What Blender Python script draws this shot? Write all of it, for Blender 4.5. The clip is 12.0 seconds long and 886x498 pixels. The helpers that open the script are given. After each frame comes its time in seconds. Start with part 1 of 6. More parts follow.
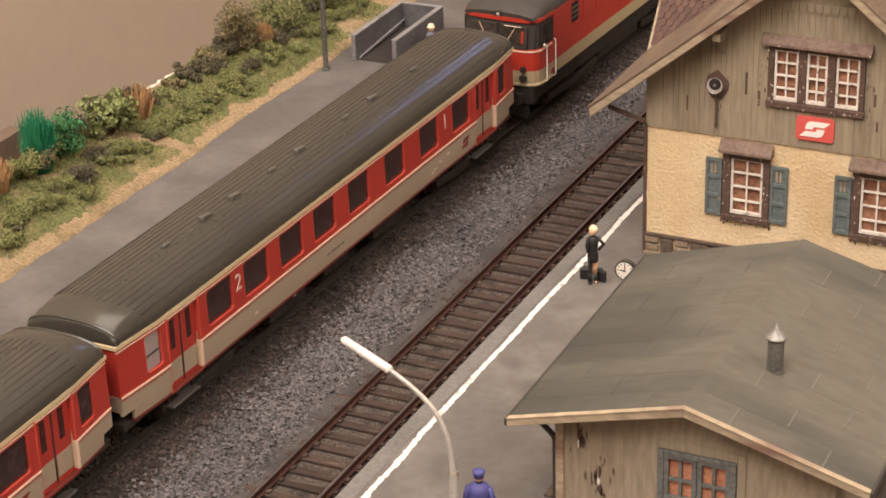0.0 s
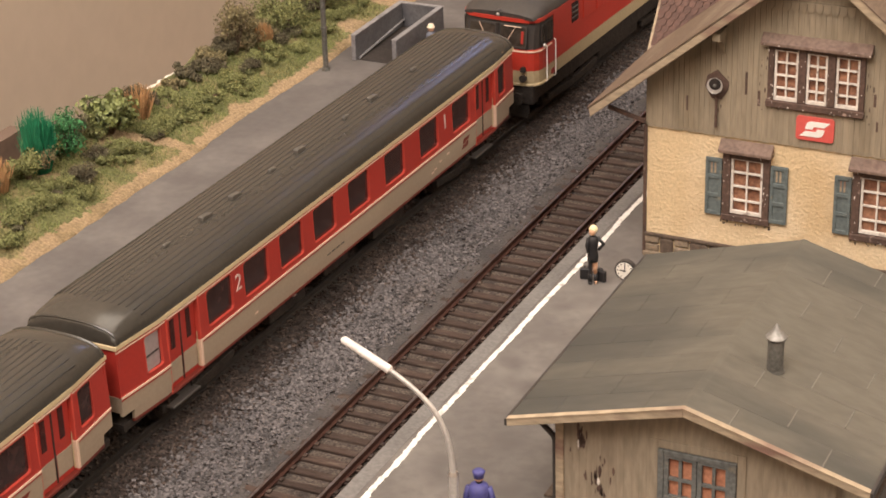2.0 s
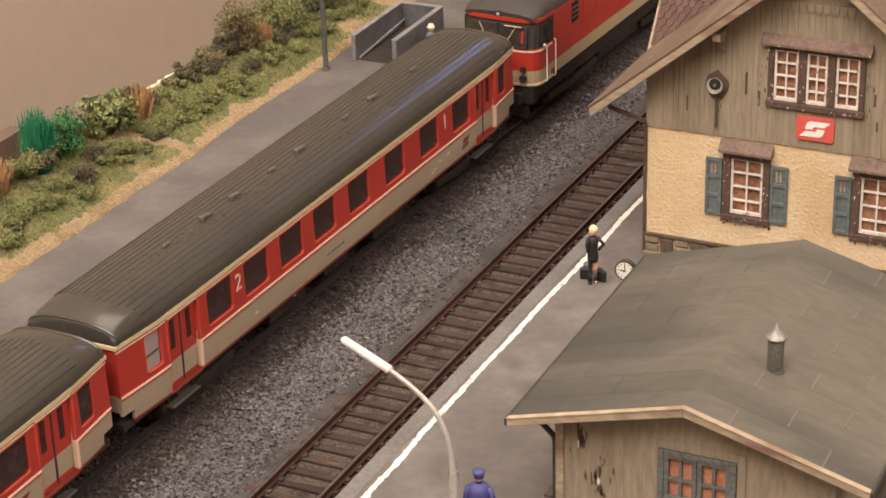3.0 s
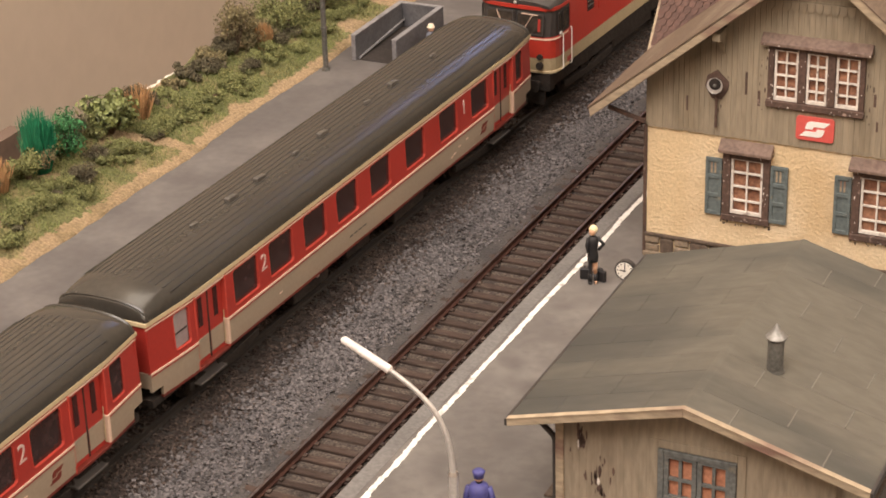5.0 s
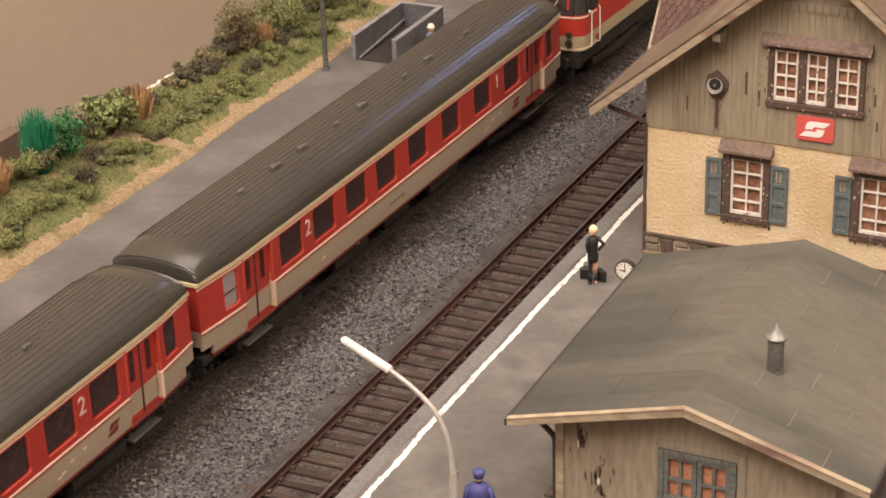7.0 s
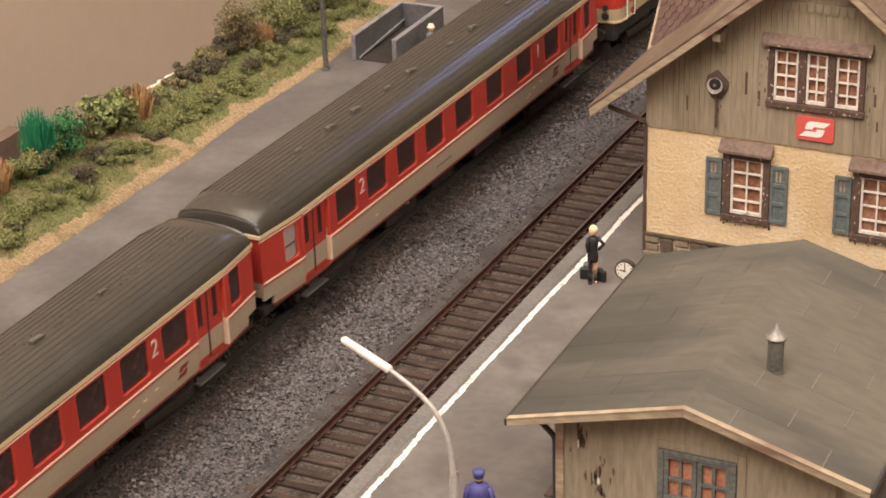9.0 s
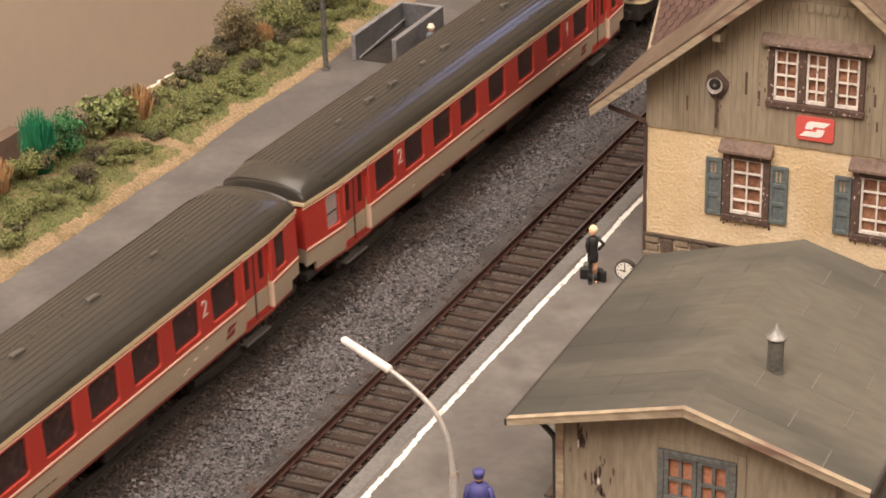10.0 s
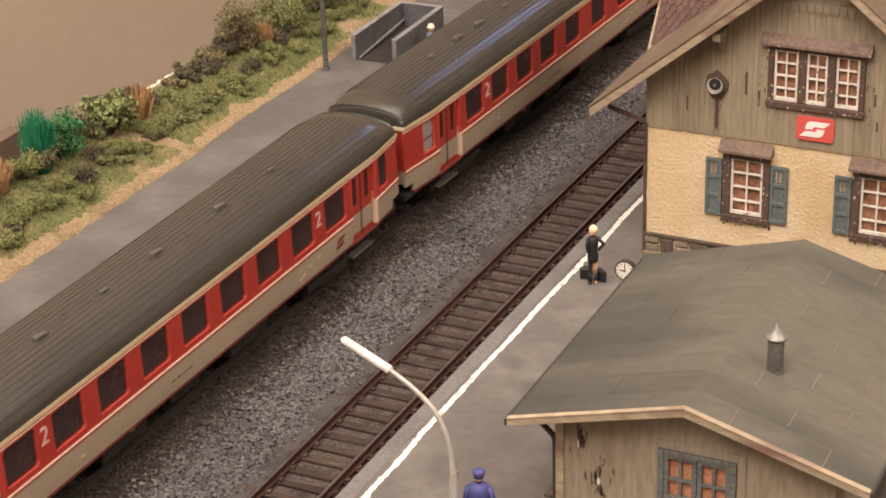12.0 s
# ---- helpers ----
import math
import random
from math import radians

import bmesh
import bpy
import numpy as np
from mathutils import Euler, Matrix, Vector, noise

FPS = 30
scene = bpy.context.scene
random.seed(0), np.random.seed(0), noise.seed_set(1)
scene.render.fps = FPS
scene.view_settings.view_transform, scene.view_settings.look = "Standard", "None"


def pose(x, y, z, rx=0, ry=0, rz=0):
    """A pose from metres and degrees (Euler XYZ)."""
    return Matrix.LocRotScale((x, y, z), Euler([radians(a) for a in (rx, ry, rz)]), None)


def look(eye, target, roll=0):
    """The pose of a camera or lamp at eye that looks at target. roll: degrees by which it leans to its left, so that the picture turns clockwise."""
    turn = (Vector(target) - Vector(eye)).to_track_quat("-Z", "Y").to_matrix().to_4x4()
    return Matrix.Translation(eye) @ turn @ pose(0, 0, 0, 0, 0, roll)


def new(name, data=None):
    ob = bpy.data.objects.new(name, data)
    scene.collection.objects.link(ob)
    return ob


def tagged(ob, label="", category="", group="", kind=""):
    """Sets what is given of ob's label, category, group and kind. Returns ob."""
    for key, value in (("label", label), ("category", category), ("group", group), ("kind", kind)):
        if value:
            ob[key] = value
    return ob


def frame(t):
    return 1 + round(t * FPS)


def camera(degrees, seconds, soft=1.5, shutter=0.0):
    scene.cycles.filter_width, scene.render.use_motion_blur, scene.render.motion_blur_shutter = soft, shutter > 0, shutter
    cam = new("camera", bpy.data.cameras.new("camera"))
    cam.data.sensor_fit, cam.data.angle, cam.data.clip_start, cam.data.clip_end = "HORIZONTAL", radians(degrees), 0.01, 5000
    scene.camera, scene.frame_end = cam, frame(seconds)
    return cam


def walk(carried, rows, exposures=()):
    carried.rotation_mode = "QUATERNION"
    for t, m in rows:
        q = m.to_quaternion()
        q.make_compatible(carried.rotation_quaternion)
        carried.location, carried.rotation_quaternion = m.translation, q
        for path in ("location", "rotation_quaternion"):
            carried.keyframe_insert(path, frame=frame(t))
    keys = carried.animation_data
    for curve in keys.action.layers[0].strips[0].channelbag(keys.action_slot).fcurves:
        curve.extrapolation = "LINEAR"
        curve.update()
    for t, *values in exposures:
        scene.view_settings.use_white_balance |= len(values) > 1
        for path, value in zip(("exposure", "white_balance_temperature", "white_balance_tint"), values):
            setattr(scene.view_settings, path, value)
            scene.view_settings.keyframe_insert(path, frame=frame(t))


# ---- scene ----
# Model railway in H0 (1:87), built at the model's real size. Numbers below are in millimetres.
MM = 0.001

cam = camera(23.385, 12.0, soft=1.7, shutter=1.0)
EYE = Vector((254.9, -589.6, 310.06)) * MM
AIM = EYE + Vector((-0.39045, 0.81482, -0.42850)) * 0.7
walk(cam, [(0.0, look(EYE, AIM, -1.728)), (12.0, look(EYE, AIM, -1.728))])

# ---- light: a room with a warm ceiling lamp, fill lamps and a far-end window ----
world = bpy.data.worlds.new("room_air")
scene.world = world
world.use_nodes = True
world.node_tree.nodes["Background"].inputs[0].default_value = (1.0, 0.86, 0.72, 1)
world.node_tree.nodes["Background"].inputs[1].default_value = 0.05


def area_lamp(name, at, aim, w, h, watts, colour):
    data = bpy.data.lights.new(name, "AREA")
    data.shape, data.size, data.size_y, data.energy, data.color = "RECTANGLE", w, h, watts, colour
    ob = new(name, data)
    ob.matrix_world = look(at, aim)
    return ob


area_lamp("ceiling_lamp", (-0.12, -1.0, 1.42), (0.0, 0.0, 0.0), 1.4, 0.9, 51.5, (1.0, 0.885, 0.80))
# Two unseen fill lamps, added to lift the darker sides.
area_lamp("fill_lamp_rear", (-0.25, 0.45, 1.55), (-0.15, 0.1, 0.0), 1.1, 0.7, 16.0, (1.0, 0.86, 0.71))
area_lamp("fill_lamp_east", (1.15, -0.15, 1.25), (0.0, 0.0, 0.0), 0.9, 0.6, 17.0, (1.0, 0.87, 0.74))
area_lamp("window_daylight", (-0.42, 2.30, 1.31), (-0.06, 0.1, 0.05), 0.40, 0.12, 1.5, (0.40, 0.50, 1.0))
scene.view_settings.exposure = 0.0


# ---- materials ----
def material(name, colour, rough=0.7, metal=0.0, vary=0.12, big=60.0, fine=900.0, bump=0.15, depth=0.0003, second=None, mix=(0.5, 0.65), obj_random=0.0, island=0.0, spec=0.5, stretch=(1, 1, 1), grime=None, whole=False):
    """Base colour with large stains, fine grain and relief. big and fine are in features per metre; whole: one pattern over all pieces."""
    m = bpy.data.materials.new(name)
    m.use_nodes = True
    n, l = m.node_tree.nodes, m.node_tree.links
    b = n["Principled BSDF"]
    co = n.new("ShaderNodeTexCoord")
    mp = n.new("ShaderNodeMapping")
    mp.inputs["Scale"].default_value = stretch
    l.new(n.new("ShaderNodeNewGeometry").outputs["Position"] if whole else co.outputs["Object"], mp.inputs["Vector"])

    def tex(scale, detail=3.0):
        t = n.new("ShaderNodeTexNoise")
        t.inputs["Scale"].default_value, t.inputs["Detail"].default_value = scale, detail
        l.new(mp.outputs[0], t.inputs["Vector"])
        return t.outputs["Fac"]

    def ramp(src, lo, hi, c0, c1):
        r = n.new("ShaderNodeValToRGB")
        r.color_ramp.elements[0].position, r.color_ramp.elements[1].position = lo, hi
        r.color_ramp.elements[0].color, r.color_ramp.elements[1].color = (*c0, 1), (*c1, 1)
        l.new(src, r.inputs[0])
        return r.outputs[0]

    def blend(kind, fac, a, c):
        x = n.new("ShaderNodeMix")
        x.data_type, x.blend_type = "RGBA", kind
        if isinstance(fac, float):
            x.inputs[0].default_value = fac
        else:
            l.new(fac, x.inputs[0])
        l.new(a, x.inputs[6])
        l.new(c, x.inputs[7])
        return x.outputs[2]

    big_out, fine_out = tex(big), tex(fine, 4.0)
    col = ramp(big_out, mix[0], mix[1], colour, second or tuple(c * (1 - vary) for c in colour))
    g = ramp(fine_out, 0.3, 0.7, (1 - vary * 1.6,) * 3, (1 + vary * 0.4,) * 3)
    col = blend("MULTIPLY", 1.0, col, g)
    if grime:
        gc, lo, hi, gs = grime
        t = n.new("ShaderNodeTexNoise")
        t.inputs["Scale"].default_value, t.inputs["Detail"].default_value = gs, 6.0
        l.new(mp.outputs[0], t.inputs["Vector"])
        k = ramp(t.outputs["Fac"], lo, hi, (0, 0, 0), (1, 1, 1))
        rgb = n.new("ShaderNodeRGB")
        rgb.outputs[0].default_value = (*gc, 1)
        col = blend("MIX", k, col, rgb.outputs[0])
    if obj_random or island:
        src = n.new("ShaderNodeObjectInfo").outputs["Random"] if obj_random else n.new("ShaderNodeNewGeometry").outputs["Random Per Island"]
        a = obj_random or island
        col = blend("MULTIPLY", 1.0, col, ramp(src, 0.0, 1.0, (1 - a,) * 3, (1 + a * 0.5,) * 3))
    l.new(col, b.inputs["Base Color"])
    b.inputs["Roughness"].default_value, b.inputs["Metallic"].default_value = rough, metal
    b.inputs["Specular IOR Level"].default_value = spec
    if bump:
        bp = n.new("ShaderNodeBump")
        bp.inputs["Strength"].default_value, bp.inputs["Distance"].default_value = bump, depth
        l.new(fine_out, bp.inputs["Height"])
        l.new(bp.outputs[0], b.inputs["Normal"])
    return m


M = {}
M["asphalt"] = material("platform_asphalt", (0.122, 0.110, 0.102), 0.85, vary=0.09, big=34, fine=300, bump=0.22, second=(0.185, 0.169, 0.156), mix=(0.44, 0.76), grime=((0.084, 0.074, 0.069), 0.54, 0.76, 75), spec=0.3)
M["edge_stone"] = material("platform_edge", (0.15, 0.141, 0.135), 0.85, vary=0.15, big=60, fine=900, bump=0.3)
M["far_asphalt"] = material("far_platform_asphalt", (0.100, 0.090, 0.086), 0.85, vary=0.08, big=26, fine=300, bump=0.2, second=(0.172, 0.155, 0.145), mix=(0.44, 0.74), grime=((0.080, 0.071, 0.068), 0.52, 0.74, 45), spec=0.4)
M["white_line"] = material("white_line_paint", (0.68, 0.66, 0.62), 0.75, vary=0.10, big=300, fine=1500, grime=((0.30, 0.28, 0.26), 0.57, 0.70, 300))
M["bed"] = material("fine_track_bed", (0.098, 0.079, 0.067), 0.95, spec=0.2, vary=0.5, big=200, fine=1700, bump=0.8, depth=0.0004, second=(0.048, 0.039, 0.035))
M["cess"] = material("grey_cess", (0.086, 0.077, 0.074), 0.95, spec=0.2, vary=0.30, big=60, fine=1300, bump=0.9, depth=0.0006, second=(0.055, 0.051, 0.051))
M["stone"] = material("ballast_stone", (0.136, 0.124, 0.125), 0.9, vary=0.2, big=26, fine=1200, bump=0.3, island=0.52, second=(0.094, 0.085, 0.086), spec=0.25, grime=((0.088, 0.072, 0.064), 0.56, 0.74, 14))
# Soot and the train's shade are both put into these dark ballast colours.
M["soot_shade_stone"] = material("sooty_shaded_stone", (0.088, 0.067, 0.058), 0.95, vary=0.25, big=60, fine=1200, bump=0.3, island=0.5, second=(0.060, 0.045, 0.040), spec=0.2)
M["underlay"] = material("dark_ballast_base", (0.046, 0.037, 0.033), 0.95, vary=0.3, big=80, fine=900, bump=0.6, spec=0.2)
M["sleeper"] = material("brown_plastic_sleeper", (0.058, 0.038, 0.030), 0.85, spec=0.25, vary=0.25, big=90, fine=1400, bump=0.4, obj_random=0.25, stretch=(0.25, 1, 1), grime=((0.115, 0.090, 0.074), 0.56, 0.76, 420), whole=True)
M["rust"] = material("rusty_rail_side", (0.060, 0.027, 0.020), 0.8, spec=0.2, metal=0.0, vary=0.2, big=150, fine=1500, bump=0.2)
# Rail and sleeper colours darkened for the shade under the train.
M["dark_rail"] = material("shaded_rail", (0.030, 0.024, 0.021), 0.7, metal=0.2, vary=0.2, big=150, fine=1500, bump=0.2)
M["dark_sleeper"] = material("shaded_sleeper", (0.036, 0.030, 0.027), 0.8, vary=0.2, big=90, fine=1400, bump=0.4)
M["rail_top"] = material("worn_rail_top", (0.23, 0.205, 0.21), 0.28, metal=0.85, vary=0.25, big=60, fine=1200, bump=0.05)
M["red"] = material("coach_red", (0.365, 0.034, 0.025), 0.38, vary=0.06, big=20, fine=900, bump=0.03)
# Coach red with the light on window reveals put in; door posts share it.
M["lit_red"] = material("lit_coach_red", (0.52, 0.065, 0.045), 0.38, vary=0.05, big=40, fine=900, bump=0.02)
M["cream"] = material("coach_cream", (0.345, 0.275, 0.205), 0.42, vary=0.06, big=25, fine=900, bump=0.03)
M["gutter"] = material("cream_gutter", (0.55, 0.44, 0.27), 0.4, vary=0.06, big=40, fine=900, bump=0.03)
M["pale"] = material("pale_trim_line", (0.72, 0.52, 0.40), 0.4, vary=0.05, big=60, fine=900, bump=0.0)
M["sole"] = material("dark_red_sole_bar", (0.16, 0.024, 0.016), 0.5, vary=0.1, big=40, fine=900, bump=0.05)
M["roof"] = material("coach_roof_grey", (0.048, 0.043, 0.036), 0.235, vary=0.10, big=22, fine=700, bump=0.02, second=(0.042, 0.038, 0.032), spec=0.42)
M["groove"] = material("roof_groove", (0.016, 0.014, 0.012), 0.7, vary=0.1, bump=0.0)
M["vent"] = material("roof_vent_grey", (0.085, 0.077, 0.066), 0.45, vary=0.1, bump=0.05)
M["glass"] = material("tinted_window", (0.048, 0.025, 0.024), 0.14, vary=0.3, big=60, fine=300, bump=0.0)
M["door_glass"] = material("dark_red_door_window", (0.060, 0.014, 0.012), 0.25, vary=0.2, big=60, fine=300, bump=0.0)
M["felt_joint"] = material("pale_felt_joint", (0.132, 0.120, 0.098), 0.85, vary=0.2, big=90, fine=900, bump=0.2)
M["milk_glass"] = material("frosted_window", (0.32, 0.27, 0.27), 0.35, vary=0.1, big=60, fine=600, bump=0.05)
M["black"] = material("underframe_black", (0.042, 0.034, 0.030), 0.8, spec=0.25, vary=0.3, big=80, fine=900, bump=0.15)
M["step"] = material("step_grey", (0.10, 0.088, 0.082), 0.5, vary=0.1, bump=0.1)
M["steel"] = material("bright_steel", (0.6, 0.56, 0.52), 0.3, metal=0.9, vary=0.1, bump=0.05)
M["silver"] = material("silver_paint", (0.52, 0.49, 0.46), 0.32, metal=0.35, vary=0.1, big=80, fine=900, bump=0.03)
M["white"] = material("white_paint", (0.82, 0.80, 0.76), 0.4, vary=0.04, bump=0.02)
M["tube_white"] = material("weathered_tube_white", (0.72, 0.67, 0.63), 0.45, vary=0.14, big=160, fine=900, bump=0.05)
M["digit"] = material("number_white", (0.62, 0.46, 0.42), 0.5, vary=0.05, bump=0.0)
M["cab_glass"] = material("cab_window", (0.062, 0.050, 0.040), 0.16, vary=0.4, big=160, fine=400, bump=0.0, second=(0.028, 0.021, 0.018))
M["dark_grey"] = material("loco_dark_grey", (0.040, 0.034, 0.031), 0.55, vary=0.15, big=40, fine=900, bump=0.05)
M["loco_red"] = material("loco_red", (0.42, 0.038, 0.024), 0.35, vary=0.06, big=25, fine=900, bump=0.03)
M["loco_cream"] = material("loco_cream", (0.42, 0.34, 0.21), 0.4, vary=0.08, big=25, fine=900, bump=0.03)
M["plaster"] = material("ochre_plaster", (0.65, 0.495, 0.300), 0.9, vary=0.09, big=30, fine=1000, bump=0.7, depth=0.0007, second=(0.72, 0.575, 0.385), mix=(0.42, 0.66), spec=0.25, grime=((0.50, 0.345, 0.18), 0.54, 0.84, 34))
M["plank"] = material("weathered_grey_plank", (0.305, 0.252, 0.180), 0.85, vary=0.14, big=60, fine=800, bump=0.3, second=(0.235, 0.190, 0.130), obj_random=0.07, stretch=(1, 1, 0.16), spec=0.25, grime=((0.15, 0.105, 0.07), 0.60, 0.84, 70), whole=True)
M["shed_plank"] = material("pale_weathered_plank", (0.288, 0.238, 0.174), 0.85, vary=0.15, big=50, fine=700, bump=0.25, second=(0.212, 0.172, 0.124), obj_random=0.03, stretch=(1, 1, 0.22), spec=0.25, grime=((0.14, 0.098, 0.068), 0.57, 0.84, 60), whole=True)
M["barge"] = material("pale_barge_board", (0.37, 0.295, 0.205), 0.75, vary=0.18, big=60, fine=800, bump=0.3, stretch=(0.3, 0.3, 1), spec=0.25, grime=((0.19, 0.115, 0.088), 0.50, 0.64, 120))
M["brown"] = material("dark_brown_timber", (0.108, 0.064, 0.048), 0.75, vary=0.25, big=90, fine=900, bump=0.4, grime=((0.38, 0.28, 0.23), 0.63, 0.71, 330))
M["canopy"] = material("grey_brown_window_canopy", (0.20, 0.135, 0.105), 0.75, vary=0.2, big=90, fine=900, bump=0.3, grime=((0.11, 0.065, 0.05), 0.55, 0.72, 160))
M["shutter"] = material("blue_grey_shutter", (0.125, 0.150, 0.148), 0.75, vary=0.2, big=120, fine=900, bump=0.3, grime=((0.24, 0.20, 0.14), 0.66, 0.8, 300))
M["grey_frame"] = material("weathered_grey_frame", (0.135, 0.138, 0.130), 0.8, vary=0.25, big=120, fine=900, bump=0.35, grime=((0.20, 0.17, 0.125), 0.58, 0.75, 300))
M["roof_board"] = material("brown_roof_board", (0.150, 0.108, 0.078), 0.85, spec=0.2, second=(0.20, 0.155, 0.115), vary=0.16, big=60, fine=900, bump=0.3, stretch=(1, 0.3, 1), grime=((0.11, 0.075, 0.055), 0.58, 0.75, 80))
M["curtain_bright"] = material("faded_orange_curtain", (0.46, 0.20, 0.115), 0.8, vary=0.2, big=160, fine=900, bump=0.1, second=(0.36, 0.14, 0.08))
M["straw_hat"] = material("painted_straw", (0.70, 0.60, 0.46), 0.7, vary=0.05, bump=0.0)
M["curtain"] = material("orange_curtain", (0.34, 0.165, 0.095), 0.8, vary=0.25, big=260, fine=900, bump=0.1, second=(0.19, 0.08, 0.045), mix=(0.42, 0.62))
M["sash"] = material("white_sash", (0.74, 0.68, 0.61), 0.6, vary=0.12, big=150, fine=900, bump=0.1, grime=((0.17, 0.11, 0.08), 0.60, 0.70, 330))
M["tile"] = material("red_brown_roof_tile", (0.098, 0.050, 0.038), 0.8, vary=0.2, big=80, fine=900, bump=0.4, obj_random=0.2, second=(0.076, 0.038, 0.029), whole=True)
M["tile_rest"] = material("red_brown_roof_tile_joined", (0.098, 0.050, 0.038), 0.8, vary=0.2, big=80, fine=900, bump=0.4, island=0.2, second=(0.076, 0.038, 0.029))
M["felt"] = material("grey_green_roofing_felt", (0.112, 0.101, 0.081), 0.85, vary=0.10, big=26, fine=380, bump=0.2, obj_random=0.06, second=(0.088, 0.082, 0.068), mix=(0.44, 0.66), stretch=(0.35, 1, 1), spec=0.3, grime=((0.050, 0.048, 0.042), 0.50, 0.72, 26), whole=True)
M["plinth"] = material("grey_plinth_stone", (0.26, 0.20, 0.14), 0.85, vary=0.2, big=80, fine=900, bump=0.4)
M["plinth_dark"] = material("brown_plinth_stone", (0.12, 0.085, 0.062), 0.85, vary=0.25, big=80, fine=900, bump=0.5, obj_random=0.3)
M["sign_red"] = material("sign_red", (0.62, 0.105, 0.090), 0.4, vary=0.05, bump=0.0)
M["concrete"] = material("dark_blue_grey_concrete", (0.098, 0.094, 0.100), 0.85, vary=0.18, big=50, fine=800, bump=0.4, second=(0.125, 0.12, 0.125))
M["concrete_top"] = material("pale_concrete_coping", (0.22, 0.21, 0.215), 0.85, vary=0.2, big=90, fine=900, bump=0.4)
M["zinc"] = material("weathered_zinc", (0.16, 0.155, 0.14), 0.5, metal=0.4, vary=0.25, big=150, fine=900, bump=0.2)
M["zinc_cap"] = material("pale_zinc_cowl", (0.27, 0.26, 0.24), 0.5, metal=0.4, vary=0.2, big=150, fine=900, bump=0.15)
M["grass"] = material("grass_ground", (0.144, 0.147, 0.053), 0.95, vary=0.35, big=70, fine=900, bump=0.9, depth=0.001, second=(0.25, 0.2, 0.094), mix=(0.46, 0.62))
M["straw"] = material("dry_straw_verge", (0.33, 0.235, 0.135), 0.95, vary=0.3, big=90, fine=1000, bump=0.7, depth=0.0007, second=(0.25, 0.18, 0.095))
M["blade"] = material("grass_blade", (0.206, 0.231, 0.075), 0.8, vary=0.2, big=40, fine=400, bump=0.0, island=0.5, second=(0.312, 0.294, 0.119))
M["blade_straw"] = material("straw_blade", (0.35, 0.255, 0.14), 0.8, vary=0.2, big=40, fine=400, bump=0.0, island=0.35)
M["leaf_dark"] = material("dark_foliage", (0.118, 0.100, 0.058), 0.85, vary=0.2, big=70, fine=600, bump=0.0, island=0.5, second=(0.150, 0.138, 0.070))
M["leaf_mid"] = material("mid_green_foliage", (0.231, 0.241, 0.087), 0.8, vary=0.2, big=60, fine=600, bump=0.0, island=0.5, second=(0.168, 0.175, 0.07))
M["leaf_light"] = material("light_green_leaf", (0.213, 0.241, 0.081), 0.6, vary=0.2, big=120, fine=600, bump=0.0, island=0.6, second=(0.098, 0.115, 0.041))
M["leaf_brown"] = material("brown_green_foliage", (0.224, 0.185, 0.091), 0.85, vary=0.2, big=80, fine=600, bump=0.0, island=0.5)
M["emerald"] = material("emerald_bristle", (0.030, 0.27, 0.13), 0.55, vary=0.2, big=90, fine=600, bump=0.0, island=0.5)
M["emerald_leaf"] = material("emerald_foliage", (0.050, 0.200, 0.065), 0.7, vary=0.2, big=90, fine=600, bump=0.0, island=0.5)
M["orange_straw"] = material("orange_reed", (0.54, 0.31, 0.14), 0.75, vary=0.2, big=90, fine=600, bump=0.0, island=0.4)
M["twig"] = material("dry_twig", (0.13, 0.085, 0.05), 0.85, vary=0.2, bump=0.2)
M["foam"] = material("white_foam_edge", (0.75, 0.70, 0.60), 0.9, vary=0.15, big=200, fine=900, bump=0.5)
M["wall"] = material("beige_room_wall", (0.60, 0.50, 0.40), 0.9, vary=0.03, big=2.0, fine=60, bump=0.05, second=(0.57, 0.47, 0.375))
M["ceiling"] = material("white_ceiling", (0.72, 0.68, 0.62), 0.9, vary=0.03, big=2.0, fine=60, bump=0.05)
M["floor"] = material("brown_room_floor", (0.16, 0.11, 0.08), 0.7, vary=0.1, big=4.0, fine=60, bump=0.05)
M["board"] = material("dark_brown_board", (0.17, 0.115, 0.085), 0.7, vary=0.12, big=8.0, fine=200, bump=0.1)
M["skin"] = material("painted_skin", (0.62, 0.36, 0.22), 0.6, vary=0.05, bump=0.0)
M["blue_coat"] = material("painted_blue", (0.055, 0.055, 0.20), 0.6, vary=0.1, bump=0.05)
M["black_coat"] = material("painted_black", (0.012, 0.011, 0.012), 0.6, vary=0.1, bump=0.05)
M["hair"] = material("painted_blond", (0.74, 0.62, 0.38), 0.6, vary=0.1, bump=0.1)
M["grey_coat"] = material("painted_grey_blue", (0.14, 0.15, 0.19), 0.7, vary=0.1, bump=0.05)
M["dial"] = material("clock_dial", (0.80, 0.76, 0.68), 0.4, vary=0.03, bump=0.0)


# ---- building helpers (millimetres) ----
def thing(name, at, label, category, group="", turn=0.0, kind=""):
    ob = new(name)
    ob.empty_display_size = 0.005
    ob.matrix_world = pose(at[0] * MM, at[1] * MM, at[2] * MM, 0, 0, turn)
    return tagged(ob, label, category, group, kind)


def mesh_from(name, verts, faces, mat, smooth=False):
    me = bpy.data.meshes.new(name)
    me.from_pydata([(v[0] * MM, v[1] * MM, v[2] * MM) for v in verts], [], faces)
    me.materials.append(mat)
    if smooth:
        me.shade_smooth()
    me.update()
    return me


def place(name, me, parent=None, at=(0, 0, 0), label="", turn=(0, 0, 0)):
    ob = new(name, me)
    ob.matrix_basis = pose(at[0] * MM, at[1] * MM, at[2] * MM, *turn)
    if parent is not None:
        ob.parent = parent
    return tagged(ob, label) if label else ob


